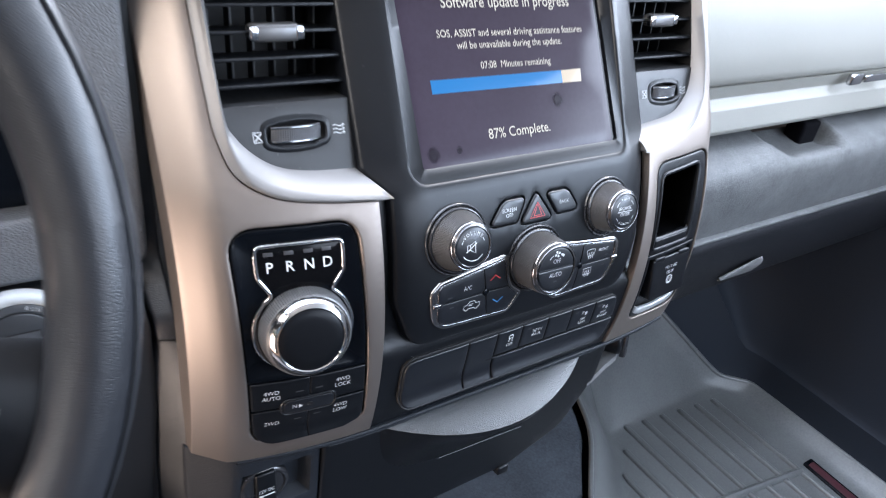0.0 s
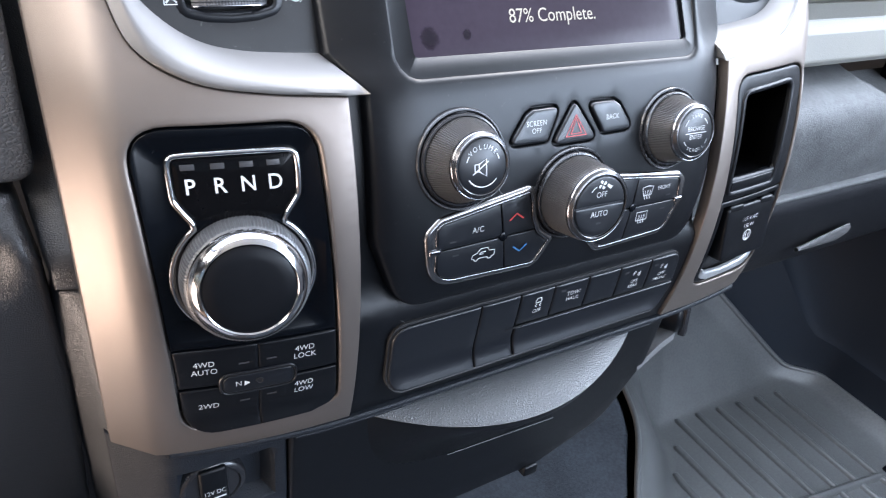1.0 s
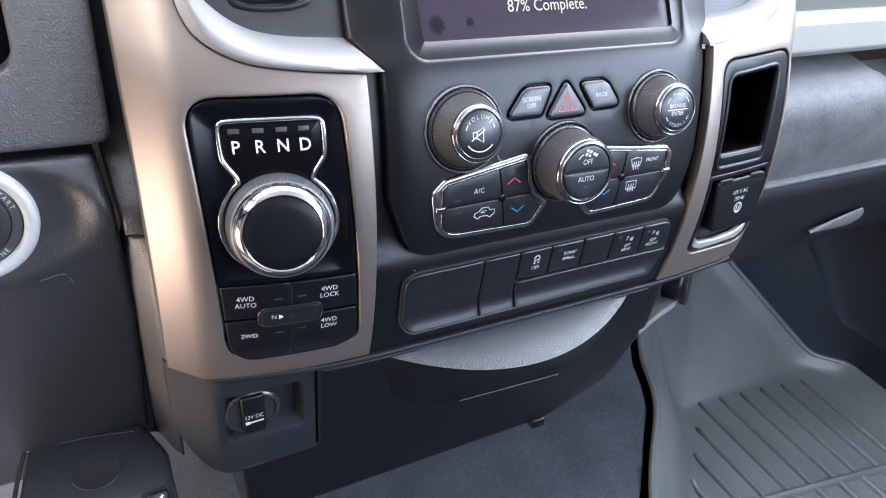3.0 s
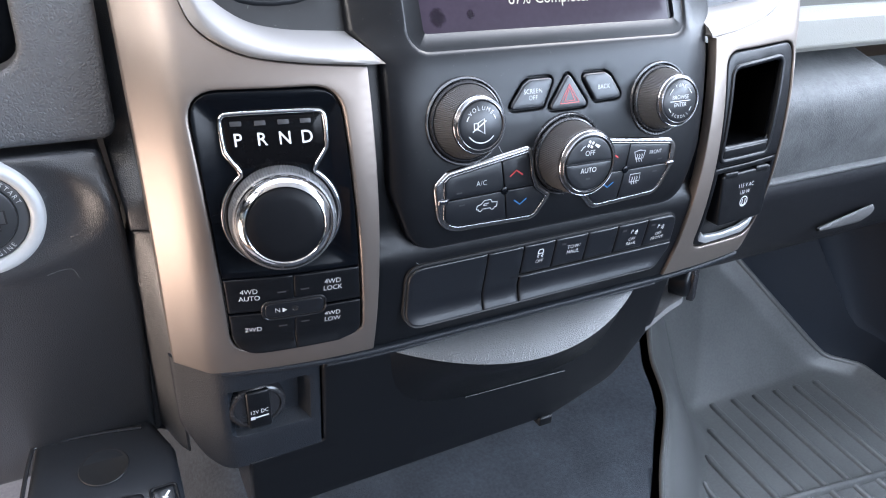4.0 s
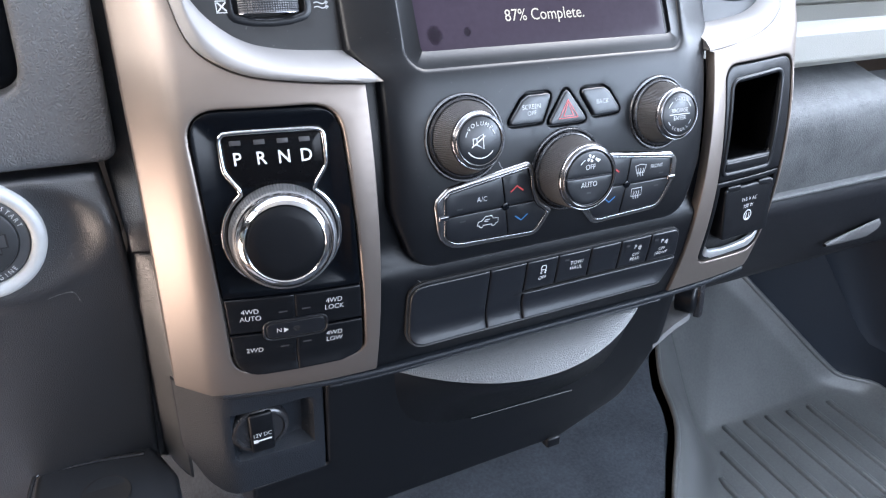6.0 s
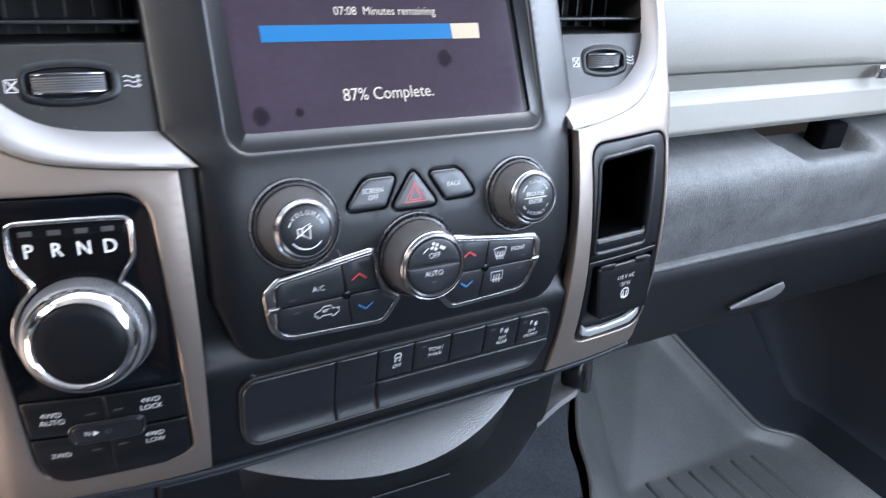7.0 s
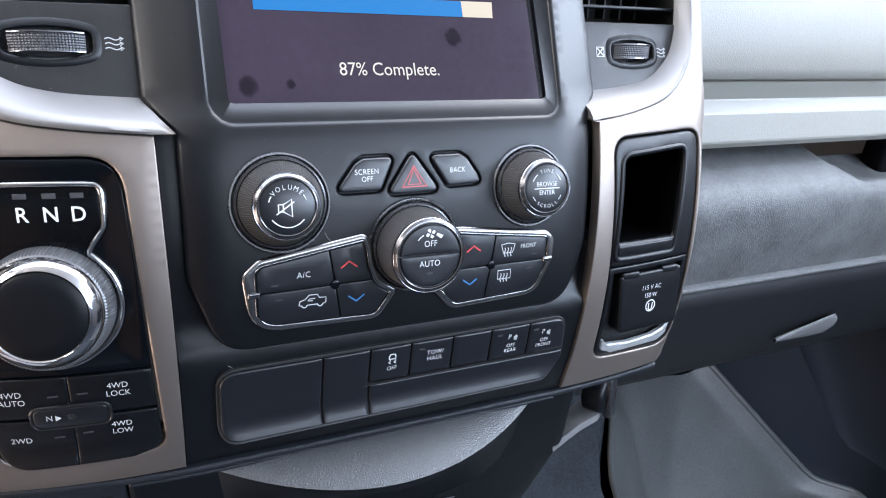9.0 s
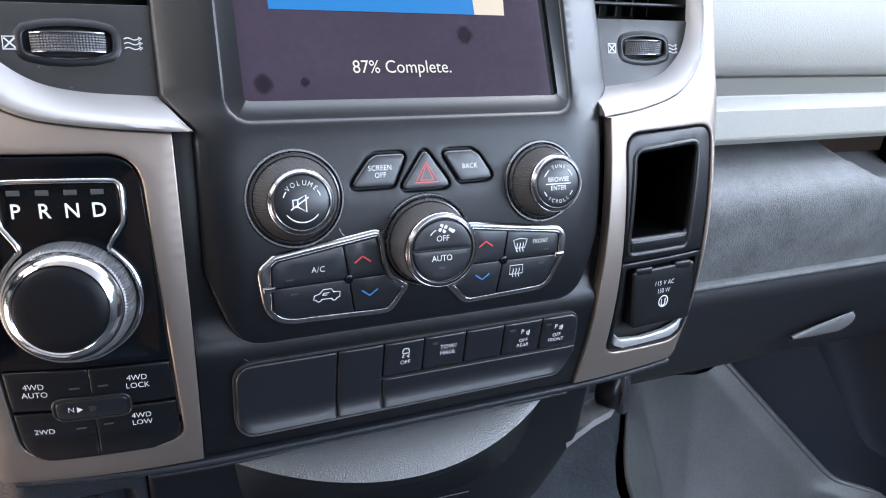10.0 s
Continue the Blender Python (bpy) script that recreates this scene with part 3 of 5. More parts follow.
part("letter_window", slab(rounded(win, 1.5), bowl, 0.5, 1, 0.3, step=8), mat("piano_black_window", (0.003, 0.003, 0.0035), 0.14, spec=0.12), gear)
for ch, u in zip("PRND", (-192.8, -180.8, -169, -157.6)):
    part("letter", text(ch, 9.6, u, -48.0, bowl, 0.9, wide=0.93, thin=-0.010), WHITE, gear)
    part("lamp_window", slab([(u - 2.8, -40.6), (u + 2.8, -40.6), (u + 2.8, -38.2), (u - 2.8, -38.2)], bowl, 0.9, 0.5, 0.1), GREYMARK, gear)
ax = Vector((-0.17, 0.14, 1)).normalized()
e1 = (Vector((1, 0, 0)) - ax * ax.x).normalized()
pl = (Vector((*KNOB, bowl(*KNOB))), e1, ax.cross(e1), ax)
part("knob_well", lathe(pl, [(31, 0.4), (30.0, 0.8), (29.2, 0.2)], 64, close=True), DARK, gear)
knob = part("selector_knob", lathe(pl, [(28.9, 0.2), (29.0, 2), (29.0, 3.6), (28.9, 5.2), (28.8, 6.6), (28.6, 8.0), (28.4, 9.4), (28.1, 10.8), (27.7, 12.2), (27.2, 13.6), (25.4, 14.6)], 440, knurl=(1, 2, 3, 4, 5, 6, 7, 8, 9)), mat("knurled_knob_silver", (0.15, 0.15, 0.154), 0.36, 0.6, mottle=0.08), gear, "finely knurled grey rotary knob", sharp=25)
part("knob_ring", lathe(pl, [(26.4, 12.6), (26.1, 14.4), (25.2, 16.4), (23.8, 18.4), (22.4, 19.9), (21.0, 20.5), (20.2, 19.8)], 72), CHROME, knob, "polished chrome ring")
part("knob_top", lathe(pl, [(20.4, 18.6), (20.2, 20.0), (18.6, 20.9), (14, 21.3), (7, 21.5), (1, 21.5)], 64), mat("matt_black_knob", (0.004, 0.0045, 0.0058), 0.36, spec=0.18, mottle=0.15), knob, "matt black knob top")
# four-wheel-drive keys
low = cut(PLATE, (-100, -126.9), (-230, -126.9))
pill = rounded([(-189, -156.5), (-155.5, -155.5), (-155.5, -144.5), (-189, -145.5)], 4, 5)
for name, a, b, txt, tu, tv, lu, lv in (("auto_key", (-172.4, -100), (-172.4, -190), 1, -197, -138, -179, -138), ("lock_key", (-171.6, -190), (-171.6, -100), 1, -150, -136.5, -166, -137.5),
                                        ("two_wheel_key", (-172.4, -100), (-172.4, -190), 0, -196, -164, -179, -163.5), ("low_key", (-171.6, -190), (-171.6, -100), 0, -150, -160.5, -166, -162)):
    q = cut(low, a, b)
    q = cut(q, (-230, -151.6), (-100, -150.2)) if txt else cut(q, (-100, -151.0), (-230, -152.4))
    words = {"auto_key": "4WD\nAUTO", "lock_key": "4WD\nLOCK", "two_wheel_key": "2WD", "low_key": "4WD\nLOW"}[name]
    key = part("drive_mode_key", slab(inset(ccw(q), 0.3), bowl, 0.6, 6, 1.3, step=4), SOFT, gear)
    part("legend", text(words, 4.7, tu, tv, bowl, 1.4, line=1.0), WHITE, key)
    part("indicator", ribbon([[(lu - 2.4, lv), (lu + 2.4, lv + 0.2)]], 1.1, bowl, 0.85), GREYMARK, key)
part("pill_rim", slab(inset(pill, -1.9), bowl, 1.7, 3, 0.8, [inset(pill, -0.8)], step=6), KEY, gear)
part("pill_gap", slab(inset(pill, -1.2), bowl, 0.9, 1, 0.2, step=6), DARK, gear)
nk = part("neutral_key", slab(pill, bowl, 1.6, 3, 0.7, step=6), KEY, gear)
part("legend", join(text("N", 4.6, -182, -150.5, bowl, 1.9), ([(-179.3, -152.2, bowl(-179, -152) + 1.9), (-176.6, -150.5, bowl(-177, -150) + 1.9), (-179.3, -148.8, bowl(-179, -149) + 1.9)], [(0, 1, 2)])), WHITE, nk)
part("pin_recess", lathe(axes(lambda u, v: bowl(u, v) + 1.6, -172, -150.3), [(2.0, 0.0), (2.0, 0.35), (1.4, 0.35), (1.3, 0.1)], 20), DARK, nk)

# ---------------------------------------------------------------- centre panel
panel = thing("center_panel", (MID, -198, 0), "satin black centre panel behind the radio and switches", "dashboard panel")
base_outline = [(-122, -13.5), (128.5, -13.5), (124.5, -198), (-120.6, -198)]


def behind(u, v):
    k = max(0.0, min(1.0, (v + 128) / 14))
    return face(u, v) - 2.5 - 8.0 * k * k * (3 - 2 * k)


part("base_plate", slab(base_outline, behind, 0, 12, 0.5, step=8), SOFT, panel)
SCREEN = rounded([(-87.5, 0.6), (92.5, 0.6), (94.5, 117), (-87.5, 117)], 3)
bezel_outline = rounded([(-126.5, 118), (-126, 2), (-113, -12.5), (-114, -84), (-100, -124), (107, -124), (121, -84), (124, -12.5), (137, 2), (137, 118)], [1, 1, 1, 30, 22, 22, 30, 1, 1, 1], 8)


def bezel_w(u, v):
    e = max(0.0, abs(u - MID) - 95)
    k = max(0.0, min(1.0, (v + 26) / 30))
    k = k * k * (3 - 2 * k)
    flank = (0.42 if u < MID else 0.38) * (e - 5 + math.sqrt((e - 5) ** 2 + 4)) / 2 if e > 0 else 0.0
    foot = 0.0009 * max(0.0, -v - 92) ** 2
    roll = 0.36 * (math.sqrt((v + 9) ** 2 + 4) + v + 9) / 2 if v < 0 else 3.3
    return face(u, v) + 2.2 - roll - (1 - k) * 0.010 * e * e - k * flank - foot


radio = thing("radio_control", (MID, -60, 8), "satin black radio surround with two dials and three keys", "radio controls")
climate = thing("climate_control", (MID, -112, 12), "climate keys in chrome frames round a fan dial", "climate controls")
TOP_KEYS = (("screen_off_key", [(-39.5, -43.8), (-28, -29.5), (-23.5, -27), (-6.2, -26.8), (-14.5, -43.8)], "SCREEN\nOFF", -22.0, -35.5, 3.9),
        ("hazard_key", [(-11.5, -46.3), (4.2, -24.8), (19.8, -46.3)], "", 0, 0, 0),
        ("back_key", [(13.8, -26.8), (32, -26.8), (36.5, -29.5), (46, -43.2), (24.5, -43.8)], "BACK", 30.2, -35.2, 3.9))
wells = [([tuple(q) for q in inset(rounded(k[1], 3), -1.2)], 0.9, 7.0) for k in TOP_KEYS]
part("radio_bezel", slab(bezel_outline, bezel_w, 0.0, 26, 2.2, [([tuple(q) for q in inset(SCREEN, -8.5)], 3.0, 4.0)] + wells, 6), SOFT, radio)


mouth = dense(SCREEN, 6)
mouth_out = inset(mouth, -9.9)
g = loft([[(u, v, bezel_w(u, v) - 1.1) for u, v in mouth_out], [(u * 0.8 + a * 0.2, v * 0.8 + b * 0.2, (bezel_w(u, v) - 2.2) * 0.8 + (-0.5 - 0.45 * b) * 0.2) for (u, v), (a, b) in zip(mouth_out, mouth)], [(u, v, -0.5 - 0.45 * v) for u, v in mouth], [(u, v, -3.0 - 0.45 * v) for u, v in mouth]], True)
part("screen_chamfer", (g[0], [f[::-1] for f in g[1]]), SOFT, radio, sharp=75)


def top(u, v):
    return bezel_w(u, v)


def dial(name, u, v, r, h, cap_r, teeth, lab, owner, split=None):
    o, e1, e2, n = axes(top, u + 1.2, v)
    ax = Vector((n.x - 0.03, n.y, n.z)).normalized()
    e1 = (Vector((1, 0, 0)) - ax * ax.x).normalized()
    pl = (o, e1, ax.cross(e1), ax)
    k = part(name, lathe(pl, [(r + 2.4, -0.8), (r + 2.3, 0.9), (r + 1.7, 1.7), (r + 0.9, 1.7), (r + 0.3, 0.9), (r, -0.2)], 80), COLLAR, owner, lab)
    part("dial_flange", lathe(pl, [(r - 0.1, -0.4), (r - 0.2, 2.2), (r - 0.7, 3.2), (r - 1.5, 3.5), (r - 2.0, 3.0), (r - 2.3, 1.6)], 80), COLLAR, k)
    part("dial_grip", lathe(pl, [(r - 2.2, 1.6)] + [(r - 2.0 + (cap_r + 3.6 - r + 2.0) * j / 7, 3.4 + (h - 7.4) * j / 7) for j in range(8)] + [(cap_r + 3.0, h - 2.6), (cap_r + 2.4, h - 2.2)], teeth, knurl=tuple(range(1, 9)), tooth=0.55), KNURL, k, "knurled grip", sharp=20)
    part("dial_ring", lathe(pl, [(cap_r + 3.2, h - 3.4), (cap_r + 3.1, h - 1.9), (cap_r + 2.7, h - 1.2), (cap_r + 1.5, h - 0.5), (cap_r + 1.2, h + 0.1), (cap_r + 0.6, h + 0.3), (cap_r + 0.2, h), (cap_r, h - 0.9)], 80), DIALRING, k, "chrome ring, darkened for its dim reflections")
    part("ring_edge", lathe(pl, [(cap_r + 3.25, h - 2.2), (cap_r + 3.2, h - 1.7), (cap_r + 2.8, h - 1.1), (cap_r + 2.5, h - 1.2)], 80, close=False), FRAMESILVER, k, "polished chrome edge")
    o, e1, e2, ax = pl

    def cap_w(x, y, _o=o, _ax=ax):
        return _o.z + (h + 0.2) * _ax.z + ((_o.x + h * _ax.x - x) * _ax.x + (_o.y + h * _ax.y - y) * _ax.y) / _ax.z
    if split is not None:
        x, y = o.x + h * ax.x, o.y + h * ax.y
        part("cap_bed", lathe(pl, [(cap_r + 0.2, h - 2.4), (1, h - 2.4)], 40), DARK, k)
        disc = [(x + (cap_r - 0.2) * math.cos(a), y + (cap_r - 0.2) * math.sin(a)) for a in [2 * math.pi * i / 72 for i in range(72)]]
        c = part("cap_half", slab(inset(ccw(cut(disc, (x - 40, y + split), (x + 40, y + split))), 0.25), cap_w, 0, 3, 0.9, step=5), KEY, k)
        part("cap_half", slab(inset(ccw(cut(disc, (x + 40, y + split), (x - 40, y + split))), 0.25), cap_w, 0, 3, 0.9, step=5), KEY, k)
        return c, cap_w, x, y
    c = part("dial_cap", lathe(pl, [(cap_r + 0.2, h - 1.5), (cap_r, h - 0.3), (cap_r - 0.8, h + 0.15), (1, h + 0.2)], 56), KEY, k)
    return c, cap_w, o.x + h * ax.x, o.y + h * ax.y


cap, cw, cx, cy = dial("volume_dial", -68.7, -46.6, 23.2, 20, 13.2, 440, "volume dial, knurled grip and chrome ring", radio)
part("legend", join(arc_text("VOLUME", 3.5, cx, cy, 9.3, 90, 18, cw, 0.3), ribbon([arc(cx, cy, 9.3, 162, 144), arc(cx, cy, 9.3, 18, 36), arc(cx, cy, 9.5, 215, 320)], 0.5, cw, 0.3)), WHITE, cap)
spk = [(cx - 4.5, cy - 2), (cx - 2.2, cy - 2), (cx + 1.8, cy - 4.6), (cx + 1.8, cy + 3.6), (cx - 2.2, cy + 1.4), (cx - 4.5, cy + 1.4)]
part("mute_mark", join(ribbon([spk], 0.6, cw, 0.3, True), ribbon([[(cx - 5.6, cy - 3.2), (cx + 3, cy + 2.4)], [(cx - 2.2, cy - 2), (cx - 2.2, cy + 1.4)]], 0.6, cw, 0.32)), WHITE, cap)
cap, cw, cx, cy = dial("tune_dial", 74.9, -46.8, 21.6, 20, 13.2, 440, "tuning dial, knurled grip and chrome ring", radio)
part("legend", join(arc_text("TUNE", 2.9, cx, cy, 9.6, 90, 14, cw, 0.3), arc_text("SCROLL", 2.9, cx, cy, 9.9, 270, -14, cw, 0.3), text("BROWSE", 3.7, cx, cy + 2.2, cw, 0.3), text("ENTER", 3.7, cx, cy - 2.4, cw, 0.3),
                    ribbon([[(cx - 8, cy - 0.1), (cx + 8, cy - 0.1)], arc(cx, cy, 9.6, 155, 128), arc(cx, cy, 9.6, 25, 52), arc(cx, cy, 9.8, 205, 222), arc(cx, cy, 9.8, 335, 318)], 0.45, cw, 0.3)), WHITE, cap)
cap, cw, cx, cy = dial("fan_dial", 2.3, -74.6, 24.0, 25, 17.0, 480, "fan dial with knurled grip and chrome ring", climate, split=0.7)
cx, cy = cx - 0.5, cy + 1.5
blades = []
for a in range(4):
    b = 90 * a + 20
    c0 = (cx + 0.4, cy + 10.6)
    pts = [(c0[0] + r * math.cos(radians(b + d)), c0[1] + r * math.sin(radians(b + d))) for r, d in ((0.4, 0), (2.0, -28), (2.8, 0), (2.5, 28), (1.4, 30))]
    blades.append(([(x, y, cw(x, y) + 0.3) for x, y in pts], [(0, 1, 2, 3, 4)]))
wedge = [[(cx - 6.5, cy + 7.4), (cx - 5, cy + 9), (cx - 3.4, cy + 10)]]
part("legend", join(text("OFF", 4.6, cx + 0.4, cy + 5.2, cw, 0.3), text("AUTO", 4.6, cx, cy - 5.4, cw, 0.3), *blades, ribbon(wedge, 0.5, cw, 0.3),
                    ([(x, y, cw(x, y) + 0.3) for x, y in ((cx + 3.4, cy + 9.6), (cx + 6, cy + 7.6), (cx + 7.4, cy + 9.2), (cx + 4, cy + 10.8))], [(0, 1, 2, 3)])), WHITE, cap)
part("indicator", ribbon([[(cx - 1.6, cy - 10.5), (cx + 1.6, cy - 10.5)]], 1.2, cw, 0.3), GREYMARK, cap)

# upper keys
for name, poly, words, tu, tv, sz in TOP_KEYS:
    part("key_gap", slab(inset(rounded(poly, 3), -1.8), top, -3.0, 2, 0.3, step=6), DARK, radio)
    k = part(name, slab(rounded(poly, 3), top, 1.3, 5, 1.3, step=5), KEY, radio)
    if words:
        part("legend", text(words, sz, tu, tv, top, 1.55, line=0.95, spacing=1.08), WHITE, k)
    else:
        for s in (1.0, 0.52):
            t = [(4.3 - 7 * s, -42.6 + 2.6 * (1 - s)), (4.3 + 7 * s, -42.6 + 2.6 * (1 - s)), (4.3, -31.8 - 3.0 * (1 - s))]
            part("triangle_mark", ribbon([dense(t, 40)], 0.8, top, 1.6, True), REDMARK, k)

# climate keys in chrome frames
LEFT = rounded(ccw([(-88, -82), (-80, -75.2), (-24, -66.5), (-21.5, -74), (-20.5, -83), (-17, -92), (-7.5, -99), (-17.5, -114), (-84.5, -112.4)]), [17, 9, 2, 6, 6, 6, 4, 6, 6], 7)
RIGHT = rounded(ccw([(27, -67.5), (88, -75.0), (93, -79), (92.5, -92), (83, -112.5), (28, -115), (17, -102.5), (24, -96.5), (28.5, -88), (29.5, -78)]), [6, 6, 6, 2, 9, 13, 14, 6, 6, 3], 7)
for outline, h, s, marks in ((LEFT, ((-100, -92.3), (10, -90.4)), ((-46, -60), (-37, -120)), "L"), (RIGHT, ((0, -91.3), (100, -91.0)), ((56, -60), (47, -120)), "R")):
    bed = inset(outline, 2.6)
    bed = ccw(cut(bed, (-82.4, 0), (-81.4, -300)) if marks == "L" else cut(bed, (88.2, -300), (88.8, 0)))
    group = part("climate_frame", slab(inset(outline, -1.4), top, 1.9, 4, 1.9, [bed], 6, hole_r=1.2, hole_depth=4), DARKCHROME, climate, "smoked chrome frame of climate keys")
    rim_line = dense(inset(bed, -0.5), 4)
    part("frame_edge", tube([(u, v, top(u, v) + 1.75) for u, v in rim_line], 0.5, True), FRAMESILVER, group, "bright polished edge", sharp=80)
    part("key_bed", slab(bed, top, -0.6, 2, 0.2, step=8), DARK, group)
    for up in (1, 0):
        for west in (1, 0):
            q = cut(bed, *(h if up else h[::-1]))
            q = cut(q, *(s[::-1] if west else s))
            kk = part("climate_key", slab(inset(ccw(q), 0.3), top, 1.7, 3, 0.6, step=7), KEY, climate)
            geos, material = [], WHITE
            if marks == "L":
                if up and west:
                    geos = [text("A/C", 4.5, -58, -84, top, 2.2, spacing=1.1)]
                elif west:
                    car = [(-48.2, -100.8), (-46.8, -100.4), (-46.6, -97.4), (-50.2, -97.2), (-51.2, -95.3), (-55.6, -95.3), (-57.8, -97.6), (-60.4, -98.3), (-61.0, -100.6), (-59.6, -100.8)]
                    car += arc(-58.2, -100.7, 1.4, 180, 360, 8) + [(-56.6, -100.8), (-51.4, -100.8)] + arc(-49.8, -100.7, 1.4, 180, 360, 8)
                    geos = [ribbon([car], 0.45, top, 2.2, True), ribbon([[(-56.2, -98.4), (-55.4, -97.4), (-52.4, -97.4)], [(-56.2, -98.4), (-53.6, -98.6)]], 0.45, top, 2.25)]
                elif up:
                    geos, material = [ribbon([[(-38.3, -82.6), (-33.8, -79.2), (-29.3, -82.6)]], 0.9, top, 2.2)], REDMARK
                else:
                    geos, material = [ribbon([[(-34.5, -98.6), (-30, -102), (-25.5, -98.6)]], 0.9, top, 2.2)], BLUEMARK
            else:
                if up and west:
                    geos, material = [ribbon([[(35.2, -81.6), (39.6, -78.4), (44, -81.6)]], 0.9, top, 2.2)], REDMARK
                elif west:
                    geos, material = [ribbon([[(33.6, -98.2), (38, -101.4), (42.4, -98.2)]], 0.9, top, 2.2)], BLUEMARK
                elif up:
                    fan = [(57.5, -79.6), (62, -78.8), (66.5, -79.6), (65, -84.6), (59, -84.6)]
                    geos = [text("FRONT", 3.6, 75.6, -81.6, top, 2.2), ribbon([fan], 0.5, top, 2.2, True)]
                    geos.append(ribbon([[(59.8 + 2 * j + 0.4 * math.sin(k * 1.3), -81.5 - 0.9 * k) for k in range(7)] for j in range(3)], 0.5, top, 2.25))
                else:
                    fan = [(56, -95), (64.5, -95), (64.5, -100.4), (56, -100.4)]
                    geos = [ribbon([fan], 0.5, top, 2.2, True)]
                    geos.append(ribbon([[(58 + 2 * j + 0.4 * math.sin(k * 1.3), -97 - 0.9 * k) for k in range(7)] for j in range(3)], 0.5, top, 2.25))
            part("legend", join(*geos), material, kk)
            if west == (marks == "L"):
                lu, lv = {("L", 1): (-73, -88), ("L", 0): (-71, -96), ("R", 1): (80, -87), ("R", 0): (77, -95.5)}[(marks, up)]
                part("indicator", ribbon([[(lu - 1.9, lv), (lu + 1.9, lv)]], 1.0, top, 2.2), GREYMARK, kk)
    du, dv = ((-41.6, -91.3) if marks == "L" else (51.5, -91.1))
    part("sensor_dot", lathe(axes(top, du, dv), [(2.5, 1.0), (2.5, 2.2), (1.6, 2.6), (0.6, 2.6)], 20), GLOSS, climate)
    eu, ev = ((-83.5, -92) if marks == "L" else (89.5, -91.5))
    part("frame_clip", slab(rounded([(eu - 3.2, ev - 1.7), (eu + 3.2, ev - 1.7), (eu + 3.2, ev + 1.7), (eu - 3.2, ev + 1.7)], 0.7), top, 2.9, 2, 0.9, step=3), FRAMESILVER, group)

# ---------------------------------------------------------------- switch bank under the climate keys
bank = thing("switch_bank", (4, -186, 5), "row of black rocker switches with blank covers", "switch bank")
ROW = rounded([(-103, -136), (112, -135.5), (115, -167), (104, -179.5), (-102.5, -180.8)], [11, 9, 8, 16, 10], 6)


def row_w(u, v):
    e = max(0.0, -v - 165)
    return face(u, v) + 0.6 + 0.028 * e * e


part("bank_gap", slab(inset(ROW, -1.2), row_w, -0.9, 3, 0.4, step=8), DARK, bank)


def bank_piece(name, u0, u1, v0, v1, lift=1.0):
    q = cut(ROW, (u1, -300), (u1, 0))
    q = cut(q, (u0, 0), (u0, -300))
    q = cut(q, (-300, v0), (300, v0))
    q = cut(q, (300, v1), (-300, v1))
    return part(name, slab(inset(ccw(q), 0.3), row_w, lift, 3, 1.3, step=5), KEY, bank)


bank_piece("pocket_cover", -110, -47, -190, -130)
bank_piece("blank_cover", -47, -19.5, -190, -130)
bank_piece("long_cover", -19, 120, -190, -160.4, 1.2)
switches = []
for u0, u1 in ((-19.5, 5.5), (5.5, 32.5), (32.5, 58.5), (58.5, 85.5), (85.5, 116)):
    switches.append(bank_piece("switch", u0, u1, -159, -130, 1.0))
part("long_slot", ribbon([[(-27, -160), (96, -159.2)]], 1.5, row_w, 1.45), DARK, bank)
car = [(-8.3, -144), (-8.3, -142.4), (-7.6, -140.8), (-5, -140.8), (-4.3, -142.4), (-4.3, -144)]
part("legend", join(text("OFF", 4.0, -6.3, -150.4, row_w, 1.6), ribbon([car], 0.7, row_w, 1.6, True), ribbon([[(-7.9 + 3.2 * j + 0.7 * math.sin(k * 1.5), -144.8 - 0.45 * k) for k in range(6)] for j in range(2)], 0.5, row_w, 1.6)), WHITE, switches[0])
part("legend", text("TOW/\nHAUL", 4.2, 20.8, -146.2, row_w, 1.6, line=1.0, spacing=1.08), WHITE, switches[1])
for k, (u, words) in enumerate(((72.8, "OFF\nREAR"), (97.2, "OFF\nFRONT"))):
    dots = ribbon([arc(u - 0.6, -143.8, r, -30, 30, 5) for r in (2.2, 3.1, 4.0)], 0.45, row_w, 1.6)
    part("legend", join(text("P", 4.8, u - 1.6, -142.8, row_w, 1.6), dots, text(words, 3.8, u, -151, row_w, 1.6, line=0.98, spacing=1.06)), WHITE, switches[3 + k])
for k, u in ((1, 12), (3, 64), (4, 90)):
    part("indicator", ribbon([[(u - 1.8, -140.6), (u + 1.8, -140.6)]], 1.8, row_w, 1.6), GREYMARK, switches[k])

# ---------------------------------------------------------------- touchscreen
screen = thing("touchscreen", (0, 0, -3), "lit touchscreen showing a software update at 87 percent", "touchscreen")
part("display_glass", slab([(-88.6, -0.4), (93.6, -0.4), (95.6, 118), (-88.6, 118)], display, -0.3, 6, 0.3, step=20), GLASS, screen)
part("lit_area", slab([(-88.2, -0.2), (88.6, -0.2), (90, 117.8), (-88.2, 117.8)], display, 0, 0.3, 0.05, step=20), LCD, screen, "dim violet lit display area")


def on_glass(name, geo, material):
    return part(name, geo, material, screen)


on_glass("progress_done", slab([(-70, 44.2), (46, 44.2), (46, 52.6), (-70, 52.4)], display, 0.25, 0.2, 0.02, step=30), LITBLUE)
on_glass("progress_left", slab([(46.1, 44.2), (65, 44.2), (65.8, 52.8), (46.1, 52.6)], display, 0.25, 0.2, 0.02, step=30), LITCREAM)
